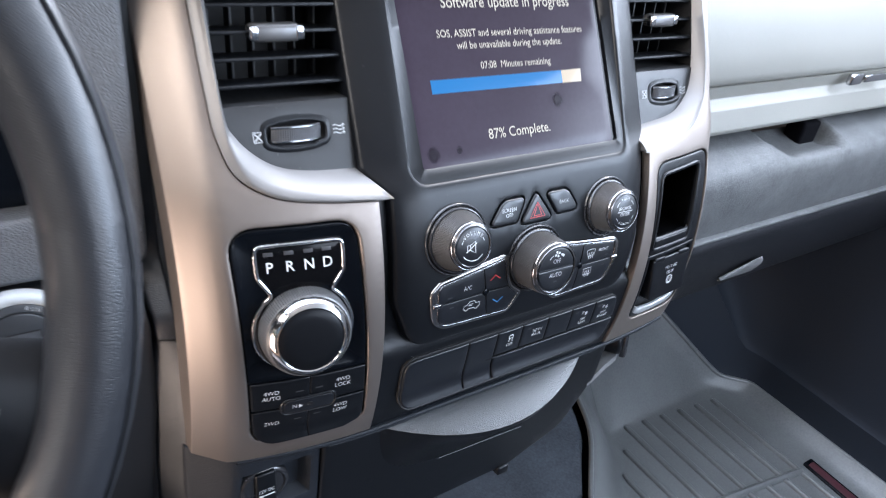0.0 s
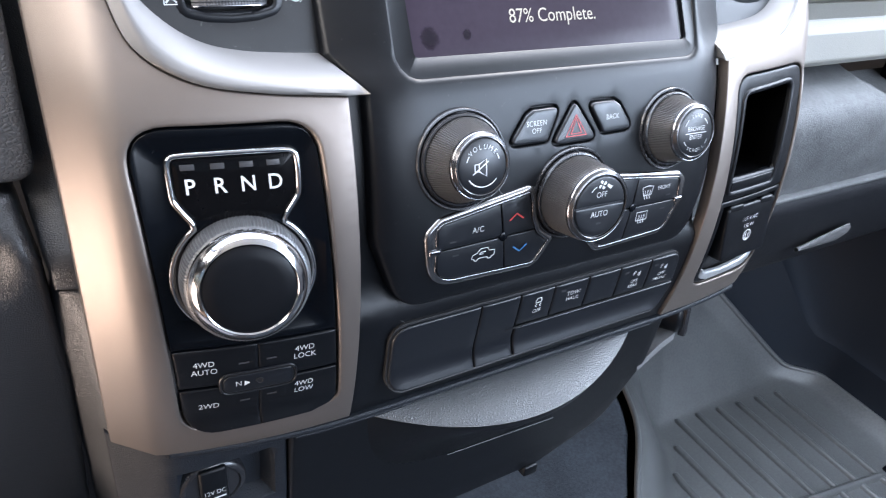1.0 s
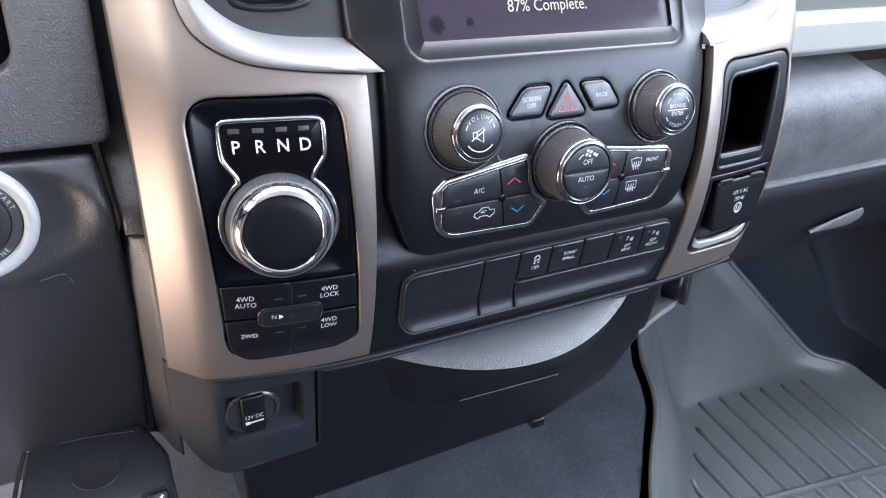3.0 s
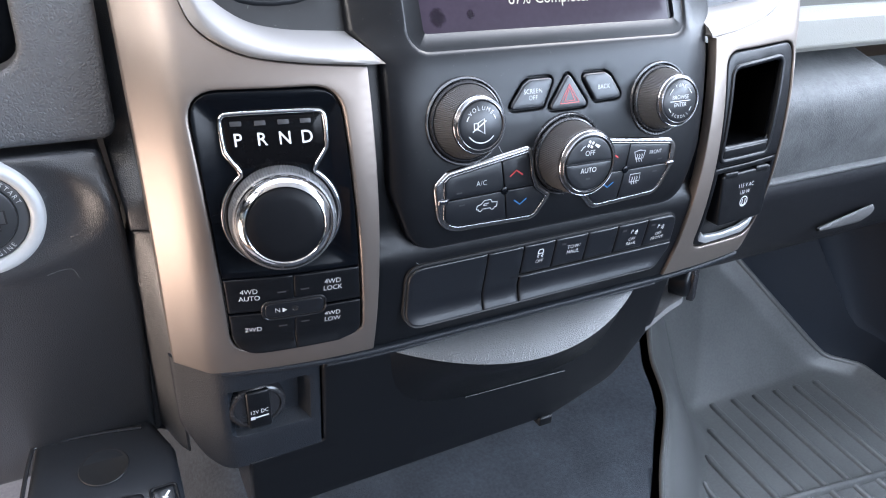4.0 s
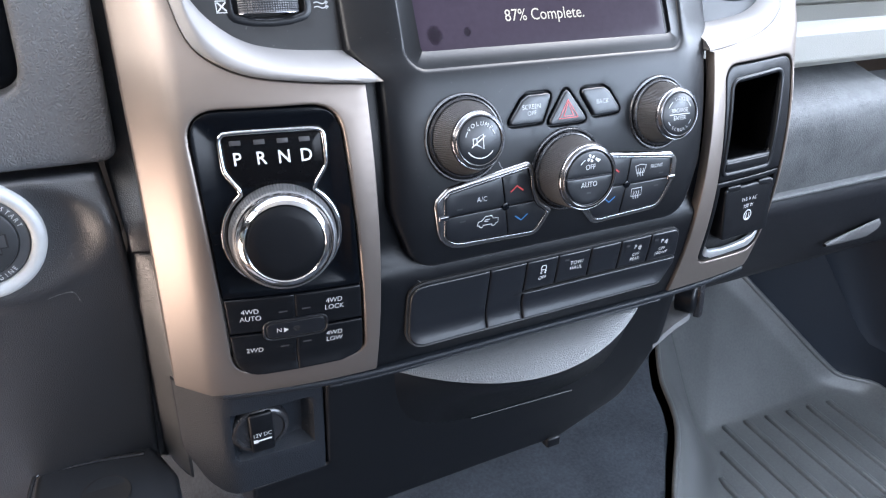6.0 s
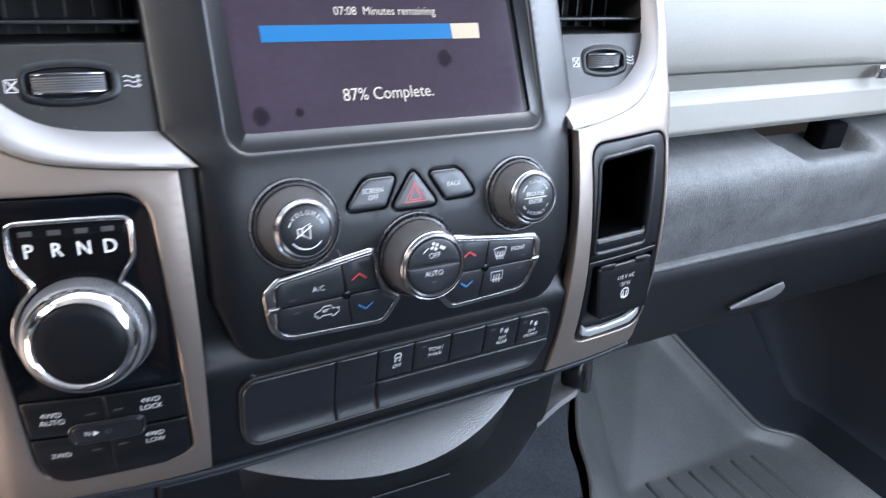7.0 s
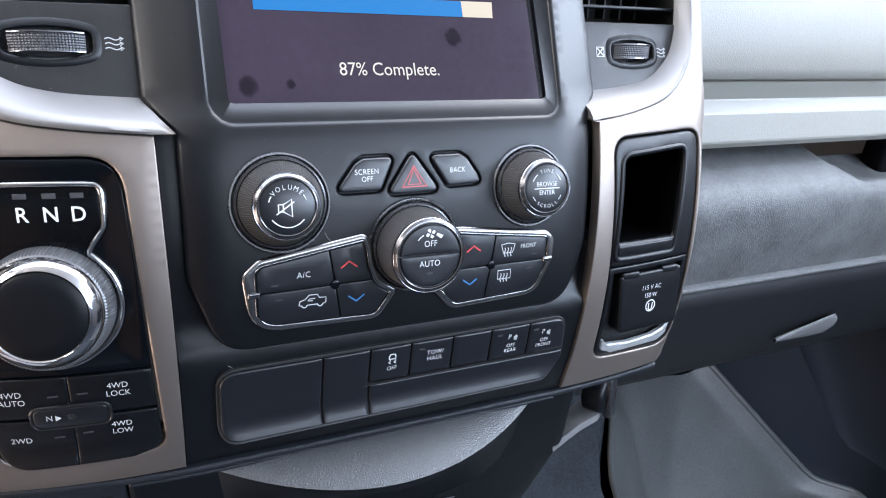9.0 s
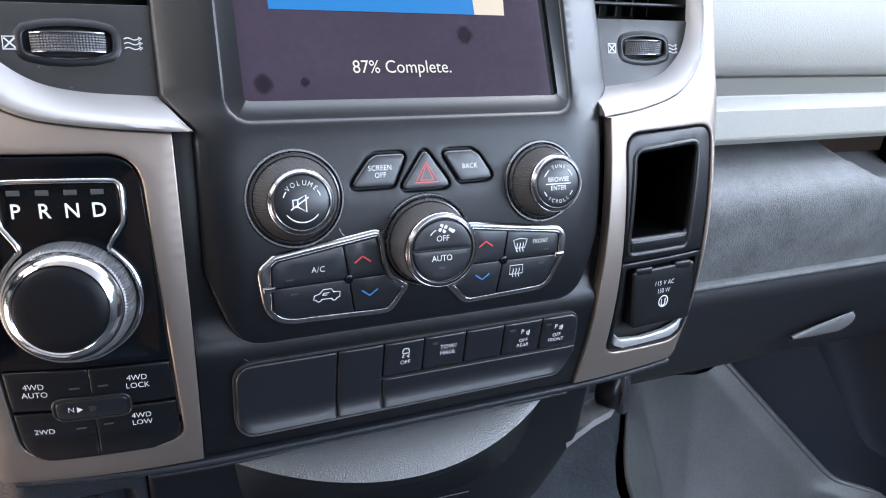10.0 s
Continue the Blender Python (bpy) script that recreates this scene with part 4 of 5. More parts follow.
for words, sz, u, v in (("87% Complete.", 9.2, -1.5, 16.2), ("07:08  Minutes remaining", 6.3, 5, 59.4), ("will be unavailable during the update.", 6.4, 3.5, 72.2), ("SOS, ASSIST and several driving assistance features", 6.4, 7, 79.6), ("Software update in progress", 10.2, 6, 98.5)):
    on_glass("line_of_text", text(words, sz, u, v, display, 0.3, wide=1.0, thin=0.0), LIT)
for u, v, r in ((38, 33, 6.2), (-77, 8, 6.4), (-56, 9, 3.2)):
    on_glass("finger_smudge", ([(u + r * math.cos(a), v + r * (1 + 0.08 * math.sin(a)) * math.sin(a), display(u, v + r * (1 + 0.08 * math.sin(a)) * math.sin(a)) + 0.15) for a in [k * math.pi / 16 for k in range(32)]], [tuple(range(32))]), SMUDGE)

# ---------------------------------------------------------------- storage slot and mains outlet
module = thing("storage_slot", (184, -180, 0), "black storage slot above a covered power outlet", "storage slot")


def mod_w(u, v):
    return trim_face(u, v) - 1.5


VOID = rounded([(150, -36), (202, -32.5), (197, -90.5), (147.5, -90)], [5, 5, 3, 3])
MP = inset(MODULE, 1.0)
part("slot_frame", slab(cut(MP, (100, -105.8), (300, -105.8)), mod_w, 0.4, 8, 1.6, [VOID], 6, hole_r=2.5, hole_depth=5), SOFT, module)
RING = rounded([(150, -36), (202, -32.5), (196.5, -99.5), (147.5, -99)], [5, 5, 3, 3])
part("slot_ring", slab(inset(ccw(RING), -4.0), mod_w, 1.6, 3, 1.2, [RING], 6, hole_r=2.4, hole_depth=3), SOFT, module, "bevelled black ring round the slot")
part("slot_lip", slab(rounded([(147.8, -98.7), (196.3, -99.2), (197, -92.5), (148, -92)], 1.5), mod_w, 0.9, 3, 0.9), SOFT, module)
# The slot's box is one even near-black.
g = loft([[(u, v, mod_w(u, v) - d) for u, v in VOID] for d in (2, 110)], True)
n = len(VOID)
part("slot_box", (g[0], [f[::-1] for f in g[1]] + [tuple(n + i for i in range(n))]), mat("slot_black", (0.002, 0.002, 0.0022), 1.0, spec=0.0), module)
tray = cut(MP, (300, -106.6), (100, -106.6))
well = inset(ccw(tray), 4.5)
part("outlet_tray", slab(tray, mod_w, 0.4, 8, 1.4, [well], 6, hole_r=1.5, hole_depth=7), SOFT, module)
part("tray_floor", slab(inset(well, -1), mod_w, -6.5, 2, 0.2, step=9), DARK, module)
# Silver tone on the tray's floor lip stands in for light on it.
lip = [(149, -160), (156, -166.5), (175, -168.8), (198, -168.2), (208, -165), (214.5, -157), (215, -171), (207, -176.5), (160, -176), (150, -171)]
part("lit_tray_lip", slab(rounded(lip, 4.5), mod_w, 0.6, 4, 2.2), LITLIP, module, "tray floor lip under the outlet, silver to look lit")
cover = rounded([(153, -113.5), (208.5, -113), (211, -156), (158, -156)], [3, 3, 4, 4])


def cover_w(u, v):
    return 1.0 + face(176, -131) - 0.08 * (u - 176)


outlet = part("outlet_cover", slab(cover, cover_w, 0, 12, 1.6, step=9), SOFT, module, "black hinged outlet cover with white print")
for u in (162, 197):
    part("cover_hinge", box(u - 7, -116.5, cover_w(u, 0) - 6, u + 7, -111.5, cover_w(u, 0) + 0.6, 1.2), SOFT, outlet)
part("legend", join(text("115 V AC", 4.6, 182, -125.0, cover_w, 0.3, spacing=1.08), text("150 W", 4.6, 182, -130.8, cover_w, 0.3), ribbon([arc(183, -138.6, 4, 0, 360, 20)[:-1]], 0.8, cover_w, 0.3, True),
                    ribbon([[(181.4, -141.1), (181.4, -136.6)], [(184.6, -141.1), (184.6, -136.6)], arc(183, -140.2, 1.6, 180, 360, 6)], 0.8, cover_w, 0.3)), WHITE, outlet)

# ---------------------------------------------------------------- ledge, padded bin and lower column
lower = thing("lower_bin", (0, -340, -40), "black lower console bin with a grained grip, lightened for sheen", "console bin")
line = [(-216 + 433 * k / 40) for k in range(41)]
part("edge_ledge", loft([[(u, -199.5 - dv, face(u, -199) - 1 + dw) for u in line] for dv, dw in ((0.3, -8), (0.3, -0.6), (0.8, 0.4), (2.0, 0.8), (3.6, 0.6), (4.8, -0.6), (5.4, -2.4), (6.4, -12), (8, -16))]), GRAINFINE, panel, sharp=60)
n = 40
us = [-106 + 214 * k / n for k in range(n + 1)]


def bow(u):
    return max(0.0, 1 - ((u - 1) / 108) ** 2)


rows = []
for s in (0.0, 0.1, 0.25, 0.4, 0.55, 0.7, 0.82, 0.92, 1.0):
    rows.append([(u, -207 - 14 * s * s * bow(u) - 3 * s, -14 + 36 * s * bow(u)) for u in us])
# Grip grey is raised above the bin's black to carry grazing sheen.
part("bin_grip", loft(rows), mat("grained_grip_sheen_grey", (0.075, 0.078, 0.081), 0.42, grain=0.17, cell=540, mottle=0.12, spec=0.7), lower, "grained crescent grip, lightened for its sheen", sharp=80)
rows = [[(u, -210 - 14 * bow(u), -19 + 41 * bow(u)) for u in us], [(u, -216 - 15 * bow(u), -21 + 40 * bow(u)) for u in us], [(u, -250, -28 + 22 * bow(u)) for u in us], [(u, -300, -40) for u in us], [(u, -328, -62) for u in us], [(u, -338, -110) for u in us]]
part("bin_front", loft(rows), SOFT, lower, sharp=70)
part("bin_panel", slab(rounded([(-151.6, -210), (150, -207), (150, -262), (122, -318), (60, -346), (-205, -352), (-205, -288), (-151, -286)], [4, 4, 30, 40, 30, 4, 2, 2], 8), lambda u, v: -16 - (abs(v) - 210) * 0.18, -1.0, 60, 3, step=14), SOFT, lower)
part("bin_edge", tube([(u, -208.5, face(u, -199) - 6.5) for u in [-150 + 274 * k / 40 for k in range(41)]], 1.3), GRAINFINE, lower)
part("bin_tab", box(46, -352, -52, 60, -342, -38, 2), SOFT, lower)
part("pull_line", tube([(-35 + 96 * k / 10, -286 - 4 * k / 10, -30.5 - 0.5 * k / 10) for k in range(11)], 0.8), SOFT, lower)



def col_w(u, v):
    k = -u - 217
    e = max(0.0, min(1.0, min(u + 215, -158 - u, -219 - v, v + 263) / 9))
    return -12 * e * e * (3 - 2 * e) -20 - (abs(v) - 200) * 0.13 - (1.25 * (k + math.sqrt(k * k + 30)) / 2 if k > -30 else 0)


def lower_column():
    col = thing("lower_column", (-200, -300, -40), "grained black lower column with a 12 volt socket", "console column", group="lower columns")
    part("column_body", slab(rounded([(-243, -200), (-152, -200), (-152, -292), (-228, -292), (-243, -262)], [1, 1, 3, 20, 20]), col_w, 0, 50, 2.0, step=3), GRAINFINE, col)
    z = col_w(-196, -243) + 12
    sock = part("socket_cap", lathe((Vector((-195, -239, z - 14)), Vector((1.16, 0, 0)), Vector((0, 1, 0)), Vector((0, 0, 1))), [(17, 0), (17, 9.5), (16.6, 11.4), (15.4, 12.8), (13.6, 13.2), (12.8, 12.2), (1, 12.2)], 56), COLLAR, col, "round black socket cap")
    part("cap_tab", box(-202.5, -254, z - 2, -187, -224, z + 2.0, 1.8), SOFT, sock)
    sw = flat_at(z + 2.0)
    part("legend", join(text("12V DC", 4.2, -195, -240, sw, 0.3, spacing=1.0), ribbon([[(-201, -244.4), (-189, -244)]], 1.1, sw, 0.3), ribbon([[(-201, -244.4), (-198, -244.4)]], 2.4, sw, 0.3)), WHITE, sock)


lower_column()
rcol = thing("lower_column", (185, -290, -70), "black lower column with a capped power socket on the passenger side", "console column", group="lower columns")
part("column_body", slab(rounded([(150, -203), (216, -203), (213, -240), (196, -284), (150, -292)], [1, 6, 10, 14, 2]), lambda u, v: -44 - 0.8 * (u - 150), 0, 50, 3, step=8), GRAINFINE, rcol)
floor_line = [(141, -264, -27), (152, -258, -27.5), (166, -252, -29), (184, -249, -32), (196, -247, -40)]
part("pocket_floor", loft([[(x, y - 5, z + 1) for x, y, z in floor_line], [(x, y, z) for x, y, z in floor_line], [(x + 9, y + 3, z - 12) for x, y, z in floor_line], [(x + 20, y + 5, z - 26) for x, y, z in floor_line]]), LITSCOOP, rcol, "grained pocket floor, pale grey to look lit", sharp=60)
tilt_ax = Vector((0.50, 0.04, 0.87)).normalized()
t1 = (Vector((1, 0, 0)) - tilt_ax * tilt_ax.x).normalized()
t2 = tilt_ax.cross(t1)
hub = Vector((190, -236, -46))
rsock = part("socket_cap", lathe((hub, t1, t2, tilt_ax), [(16, -4), (16, 9), (15.4, 11), (14.0, 12.4), (12.0, 13), (1, 13)], 48), SOFT, rcol, "round black socket cap")
rows = []
for a, wd in ((-17.5, 5.0), (-16.0, 6.2), (0, 6.6), (14, 6.2), (15.6, 5.0)):
    c = hub + t2 * a + tilt_ax * 13
    rows.append([tuple(c + t1 * (wd * p) + tilt_ax * q) for p, q in ((-1, -2), (-1, 2.4), (-0.7, 3.6), (0.7, 3.6), (1, 2.4), (1, -2))])
g = loft(rows, True)
part("cap_tab", (g[0], g[1] + [tuple(range(6))[::-1], tuple(24 + q for q in range(6))]), COLLAR, rsock, "glossy finger tab", sharp=50)
part("cap_hinge", lathe((hub + t2 * 15 + tilt_ax * 6, t2, tilt_ax, t1), [(4.5, -8), (4.8, -7), (4.8, 7), (4.5, 8)], 20), COLLAR, rsock)

# ---------------------------------------------------------------- dashboard on the driver's side
dash = thing("driver_dashboard", (-330, -290, -70), "grained black dashboard beside the instrument cluster", "dashboard")


def dash_w(u, v):
    return -62 + 0.02 * (u + 250)


part("cluster_surround", slab(rounded([(-246, 150), (-248, -57), (-560, -56), (-560, 150)], [1, 10, 1, 1], 6), dash_w, 0, 26, 4, [rounded([(-284, 140), (-287, -17), (-520, -17), (-520, 140)], [1, 18, 1, 1], 8)], 12, hole_r=4, hole_depth=22), GRAIN, dash)
part("cluster_face", slab([(-560, -30), (-270, -30), (-270, 150), (-560, 150)], flat_at(-86), 0, 3, 0.5, step=40), GLOSS, dash)
START = (-325.2, -90.6)


def knee_w(u, v):
    """A shallow oval dish round the start button, an upper slope that faces the roof and a lower one that faces the floor."""
    k, q = v + 86 + 0.06 * (u + 250), -v - 90 - 0.06 * (u + 250)
    out = -47 - 0.60 * (k + math.sqrt(k * k + 40)) / 2 - 0.30 * (q + math.sqrt(q * q + 40)) / 2
    rho = math.hypot((u - START[0]) / 58, (v - START[1]) / 42)
    dish = -61.5 + 5.0 * min(rho, 1.2) ** 2
    e = max(0.0, min(1.0, (1.15 - rho) / 0.30))
    e = e * e * (3 - 2 * e)
    return out + (dish - out) * e


part("knee_panel", slab(rounded([(-259, -61), (-254, -100), (-252, -174), (-259, -316), (-560, -328), (-560, -61)], [6, 4, 30, 10, 1, 1], 5), knee_w, 0, 30, 5.0, step=3.5), KNEE, dash)


def side_w(u, v):
    return -48 - 0.4 * (-238 - u) - 0.75 * max(0.0, min(v + 94, 36))


part("side_column", slab([(-238, 150), (-247, 150), (-256, -58), (-251, -110), (-239, -110)], side_w, 0, 40, 2.5, step=5), KNEE, dash)


def foot_w(u, v):
    """From the column's flank back to the knee panel's edge."""
    f = max(0.0, min(1.0, (-240 - u) / 13))
    return (-50 - 0.17 * max(0.0, -v - 200)) * (1 - f) + (knee_w(u, v) - 5) * f


part("side_column_foot", slab([(-238.5, -110.3), (-251, -110.3), (-263, -170), (-272, -244), (-290, -262), (-290, -322), (-246, -302), (-238.5, -294)], foot_w, 0, 60, 4.0, step=5), KNEE, dash)
start = thing("start_button", (START[0], START[1], -52), "round engine start button in a pale silver ring", "start button")
pl = (Vector((START[0], START[1], -58.5)), Vector((1, 0, 0)), Vector((0, 1, 0)), Vector((0, 0, 1)))
part("silver_ring", lathe(pl, [(34, -2), (33.8, 2), (32.6, 4), (30.2, 4.8), (27.6, 4.2), (26.3, 2.6), (26.0, 0)], 72, close=False), SILVERRING, start, "pale silver ring", sharp=60)
b = part("button_face", lathe(pl, [(26.2, 0.3), (25.4, 1.2), (24.5, 1.6), (20.8, 1.6), (20.0, 0.8), (1, 0.8)], 56), mat("satin_grey_plastic", (0.055, 0.056, 0.059), 0.36, mottle=0.1), start)

bw = flat_at(-56.4)
part("slot_disc", lathe(pl, [(20.2, 1.0), (19.8, 2.2), (18.8, 2.6), (1, 2.6)], 48), mat("dark_satin_grey_plastic", (0.03, 0.031, 0.033), 0.36, mottle=0.1), b, "satin grey inner disc")
part("legend", arc_text("RUN", 3.8, START[0], START[1], 23.2, 66, 7.4, bw, 0.3), WHITE, b)
part("legend", arc_text("START", 3.8, START[0], START[1], 23.2, 32, 7.4, bw, 0.3), WHITE, b)
part("legend", arc_text("ENGINE", 3.8, START[0], START[1], 23.2, 292, -7.4, bw, 0.3), WHITE, b)
sx, sy = START
part("key_insert", slab([(sx + a, sy + c) for a, c in rounded([(-15, -8), (11, -8), (11, -4.5), (14.5, -4.5), (14.5, 3), (11, 3), (11, 7.5), (-15, 7.5)], 0.8)], bw, 1.2, 2, 0.5), MATS["satin_grey_plastic"], b)
part("key_groove", join(ribbon([[(sx + a, sy + c) for a, c in ((-15, -8), (11, -8), (11, -4.5), (14.5, -4.5), (14.5, 3), (11, 3), (11, 7.5), (-15, 7.5))]], 1.0, bw, 1.35, True), ribbon([[(sx - 11, sy), (sx + 5, sy)]], 5.0, bw, 1.4)), DARK, b)

switchpod = thing("lower_switch_pod", (-300, 20, 420), "dark plastic switch pod under the dashboard", "switch pod", FLAT)


def pod_top(x, y):
    """The pod's level top, which rolls down towards the driver."""
    k = 2 - y
    return 480 - 0.30 * (k + math.sqrt(k * k + 60)) / 2 + 0.05 * (y - 30)


part("pod_body", slab(rounded([(-338, 74), (-262, 70), (-249, 36), (-249, -80), (-347, -80), (-346, 20)], [7, 14, 12, 4, 4, 30], 6), pod_top, 0, 70, 6, step=6), mat("smooth_grey_black_plastic", (0.016, 0.018, 0.022), 0.36, fine=0.05, cell=1800, mottle=0.15, dust=0.03), switchpod, m=FLAT)
part("pod_dish", lathe((Vector((-296, 34, pod_top(-296, 34))), Vector((1, 0, 0)), Vector((0, 1, 0)), Vector((0, 0, 1))), [(16.5, 0.2), (16, 0.9), (15.2, 0.8), (14.2, 0.3), (1, 0.3)], 48), DARK, switchpod, "round dark dish", m=FLAT)
part("pod_rim", tube([tuple(q) for q in smooth_line([(-352, -8, 468), (-348, 24, 476), (-341, 60, 481), (-336, 68, 482), (-318, 67, 482), (-296, 65, 482), (-268, 60, 482)], 40)], 1.5), COLLAR, switchpod, "thin glossy edge trim", m=FLAT)
part("pod_screw", lathe((Vector((-350, -2, 468)), Vector((1, 0, 0)), Vector((0, 1, 0)), Vector((0, 0, 1))), [(4, 0), (4, 2.5), (3, 4), (1, 4.4)], 20), CHROME, switchpod, "bright screw head", m=FLAT)
part("pod_screw", lathe((Vector((-254, 44, 470)), Vector((1, 0, 0)), Vector((0, 1, 0)), Vector((0, 0, 1))), [(3, 0), (3, 2.5), (2, 4), (0.8, 4.4)], 20), CHROME, switchpod, "bright screw head", m=FLAT)
part("pod_window_frame", slab(rounded([(-316, -46), (-274, -40), (-274, 2), (-288, 4), (-316, -6)], [5, 4, 4, 12, 8], 5), pod_top, 3.0, 4, 1.6, [rounded([(-309, -44), (-280, -38), (-280, -5), (-290, -4), (-309, -12)], [3, 3, 3, 8, 5], 5)], step=5, hole_r=1.4, hole_depth=4), SOFT, switchpod, m=FLAT)
part("pod_window", slab([(-312, -46), (-277, -41), (-277, -2), (-312, -8)], pod_top, 0.6, 1, 0.2, step=12), mat("dark_blue_window", (0.010, 0.017, 0.034), 0.16, spec=0.5), switchpod, "dark glossy window", m=FLAT)
part("key_frame", slab(rounded([(-271, -26), (-252, -26), (-252, 5), (-271, 5)], 4), pod_top, 1.6, 4, 1.2, [rounded([(-269, -24), (-254, -24), (-254, 3), (-269, 3)], 3)], step=5, hole_r=1.0, hole_depth=3), SOFT, switchpod, m=FLAT)
k = part("pod_key", slab(rounded([(-268.4, -23.4), (-254.6, -23.4), (-254.6, 2.4), (-268.4, 2.4)], 2.6), pod_top, 1.2, 3, 1.0, step=5), KEY, switchpod, m=FLAT)
part("key_mark", join(ribbon([[(-264.5, -13), (-262.5, -6), (-258, -1)]], 1.6, pod_top, 1.6), ribbon([[(-264.5, -8), (-260.5, -7)], [(-263, -4), (-259.4, -5.4)], [(-266, -12), (-262.5, -11)]], 1.0, pod_top, 1.65)), WHITE, k, m=FLAT)
# Mat grey is raised to stand in for haze and light on the floor.
dmat = thing("driver_floor_mat", (-600, 60, 2), "rubber driver floor mat on the carpet, paled to look hazy and lit", "floor mat", FLAT)
part("mat_sheet", box(-900, -400, 2, -360, 690, 12, 3), mat("paled_mat_rubber", (0.28, 0.29, 0.33), 0.6, fine=0.4, cell=500, mottle=0.25), dmat, m=FLAT)

# ---------------------------------------------------------------- steering wheel
wheel = thing("steering_wheel", (-490, -120, 860), "black leather steering wheel with stitched rim", "steering wheel", FLAT)
WM = pose(-0.490, -0.115, 0.850, 68, 0, 0)
R = 188
rows = []
for i in range(73):
    a = 2 * math.pi * i / 72
    rows.append([((R + 15 * math.cos(b)) * math.cos(a), (R + 15 * math.cos(b)) * math.sin(a), 17 * math.sin(b)) for b in [2 * math.pi * k / 16 for k in range(16)]])
part("wheel_rim", loft(rows, True), LEATHER, wheel, m=WM, sharp=80)
part("rim_seam", tube([((R + 10.6) * math.cos(a), (R + 10.6) * math.sin(a), 12.3) for a in [2 * math.pi * k / 96 for k in range(96)]], 0.8, True, 6), SOFT, wheel, m=WM)
part("wheel_hub", lathe((Vector((0, 0, -12)), Vector((1, 0, 0)), Vector((0, 1, 0)), Vector((0, 0, 1))), [(78, -20), (78, 2), (70, 12), (40, 16), (1, 16)], 56), SOFT, wheel, m=WM)
part("column_shroud", lathe((Vector((0, 0, -20)), Vector((1, 0, 0)), Vector((0, 1, 0)), Vector((0, 0, -1))), [(60, 0), (62, 60), (64, 190)], 40), SOFT, wheel, m=WM)
for a in (-22, 202, 270):
    d = Vector((math.cos(radians(a)), math.sin(radians(a)), 0))
    s = Vector((-d.y, d.x, 0))
    rows = [[tuple(d * r + s * (wd * math.cos(b)) + Vector((0, 0, -6 + 8 * math.sin(b)))) for b in [2 * math.pi * k / 12 for k in range(12)]] for r, wd in ((60, 30), (120, 24), (R - 6, 30))]
    part("spoke", loft(rows, True), SOFT, wheel, m=WM)
    rows = [[tuple(d * r + s * (wd * math.cos(b)) + Vector((0, 0, 2 + 3 * math.sin(b)))) for b in [2 * math.pi * k / 12 for k in range(12)]] for r, wd in ((90, 14), (130, 10), (R - 26, 7))]
    part("spoke_trim", loft(rows, True), RIM, wheel, "bright silver spoke insert", m=WM)

# ---------------------------------------------------------------- passenger side of the dashboard
X0, X1 = 236, 1030
pdash = thing("passenger_dashboard", (600, 100, 440), "passenger dashboard with upper glove box door, lightened for window sheen", "dashboard", FLAT)
part("upper_glove_door", sweep_x([(125, 764), (112, 763), (106, 767), (104, 776), (106, 800), (113, 840), (126, 880), (150, 912), (190, 930), (300, 940)], X0, X1, 12), DASHSHEEN, pdash, "grained door, lightened for window sheen", m=FLAT, sharp=70)
part("middle_band", sweep_x([(150, 764), (107.5, 763), (108, 762), (114.2, 746.5), (113.4, 745), (105.4, 737), (104.4, 735.4), (99.6, 712.6), (99.8, 710.4), (104, 705), (150, 700)], X0, X1, 12), DASHSHEEN, pdash, m=FLAT, sharp=12)
part("dash_top", sweep_x([(60, 900), (150, 935), (720, 945)], -1030, 236, 4), GRAIN, pdash, m=FLAT)
part("dash_top_edge", sweep_x([(290, 938), (720, 945)], 236, 1030, 4), GRAIN, pdash, m=FLAT)
SHELF = [(150, 697), (128, 692), (108, 687), (94, 683.5), (82, 679.5), (72, 674), (66, 666), (63.2, 656), (62.5, 642), (63.8, 615), (67, 588)]
NOTCH = [(150, 672), (126, 666), (106, 663), (95, 665), (84, 670.5), (73, 671), (66.2, 665), (63.2, 656), (62.5, 642), (63.8, 615), (67, 588)]
rows = []
for k in range(266):
    x = X0 + (X1 - X0) * k / 265
    row = []
    for q, (a, b) in enumerate(zip(SHELF, NOTCH)):
        f = max(0.0, min(1.0, (x - 494 - 0.5 * (112 - min(112, a[0]))) / 22, (656 - x) / 14))
        row.append((x, a[0] * (1 - f) + b[0] * f, a[1] * (1 - f) + b[1] * f))
    rows.append(row)
part("shelf_pad", loft(rows), PAD, pdash, "grained padded shelf with a shallow notch, darkened against the door's sheen", m=FLAT, sharp=50)
# Black block added where the notch falls into shade.
part("notch_shade_block", box(602, 112, 660, 642, 140, 694, 5), mat("notch_shade_black", (0.003, 0.003, 0.004), 0.9, spec=0.05), pdash, "near-black block for the notch's shaded hollow", m=FLAT)
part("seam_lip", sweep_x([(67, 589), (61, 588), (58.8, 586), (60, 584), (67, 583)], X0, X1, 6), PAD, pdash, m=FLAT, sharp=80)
GLOVE = mat("grained_black_glove_plastic", (0.009, 0.0095, 0.012), 0.5, grain=0.10, cell=700, mottle=0.2, spec=0.3)
part("lower_glove_door", sweep_x([(70, 582), (64, 578), (66, 560), (78, 520), (93, 484), (103, 458), (111, 446), (126, 438), (320, 430)], X0, X1, 8), GLOVE, pdash, "black grained lower glove box door", m=FLAT, sharp=70)
rows = []
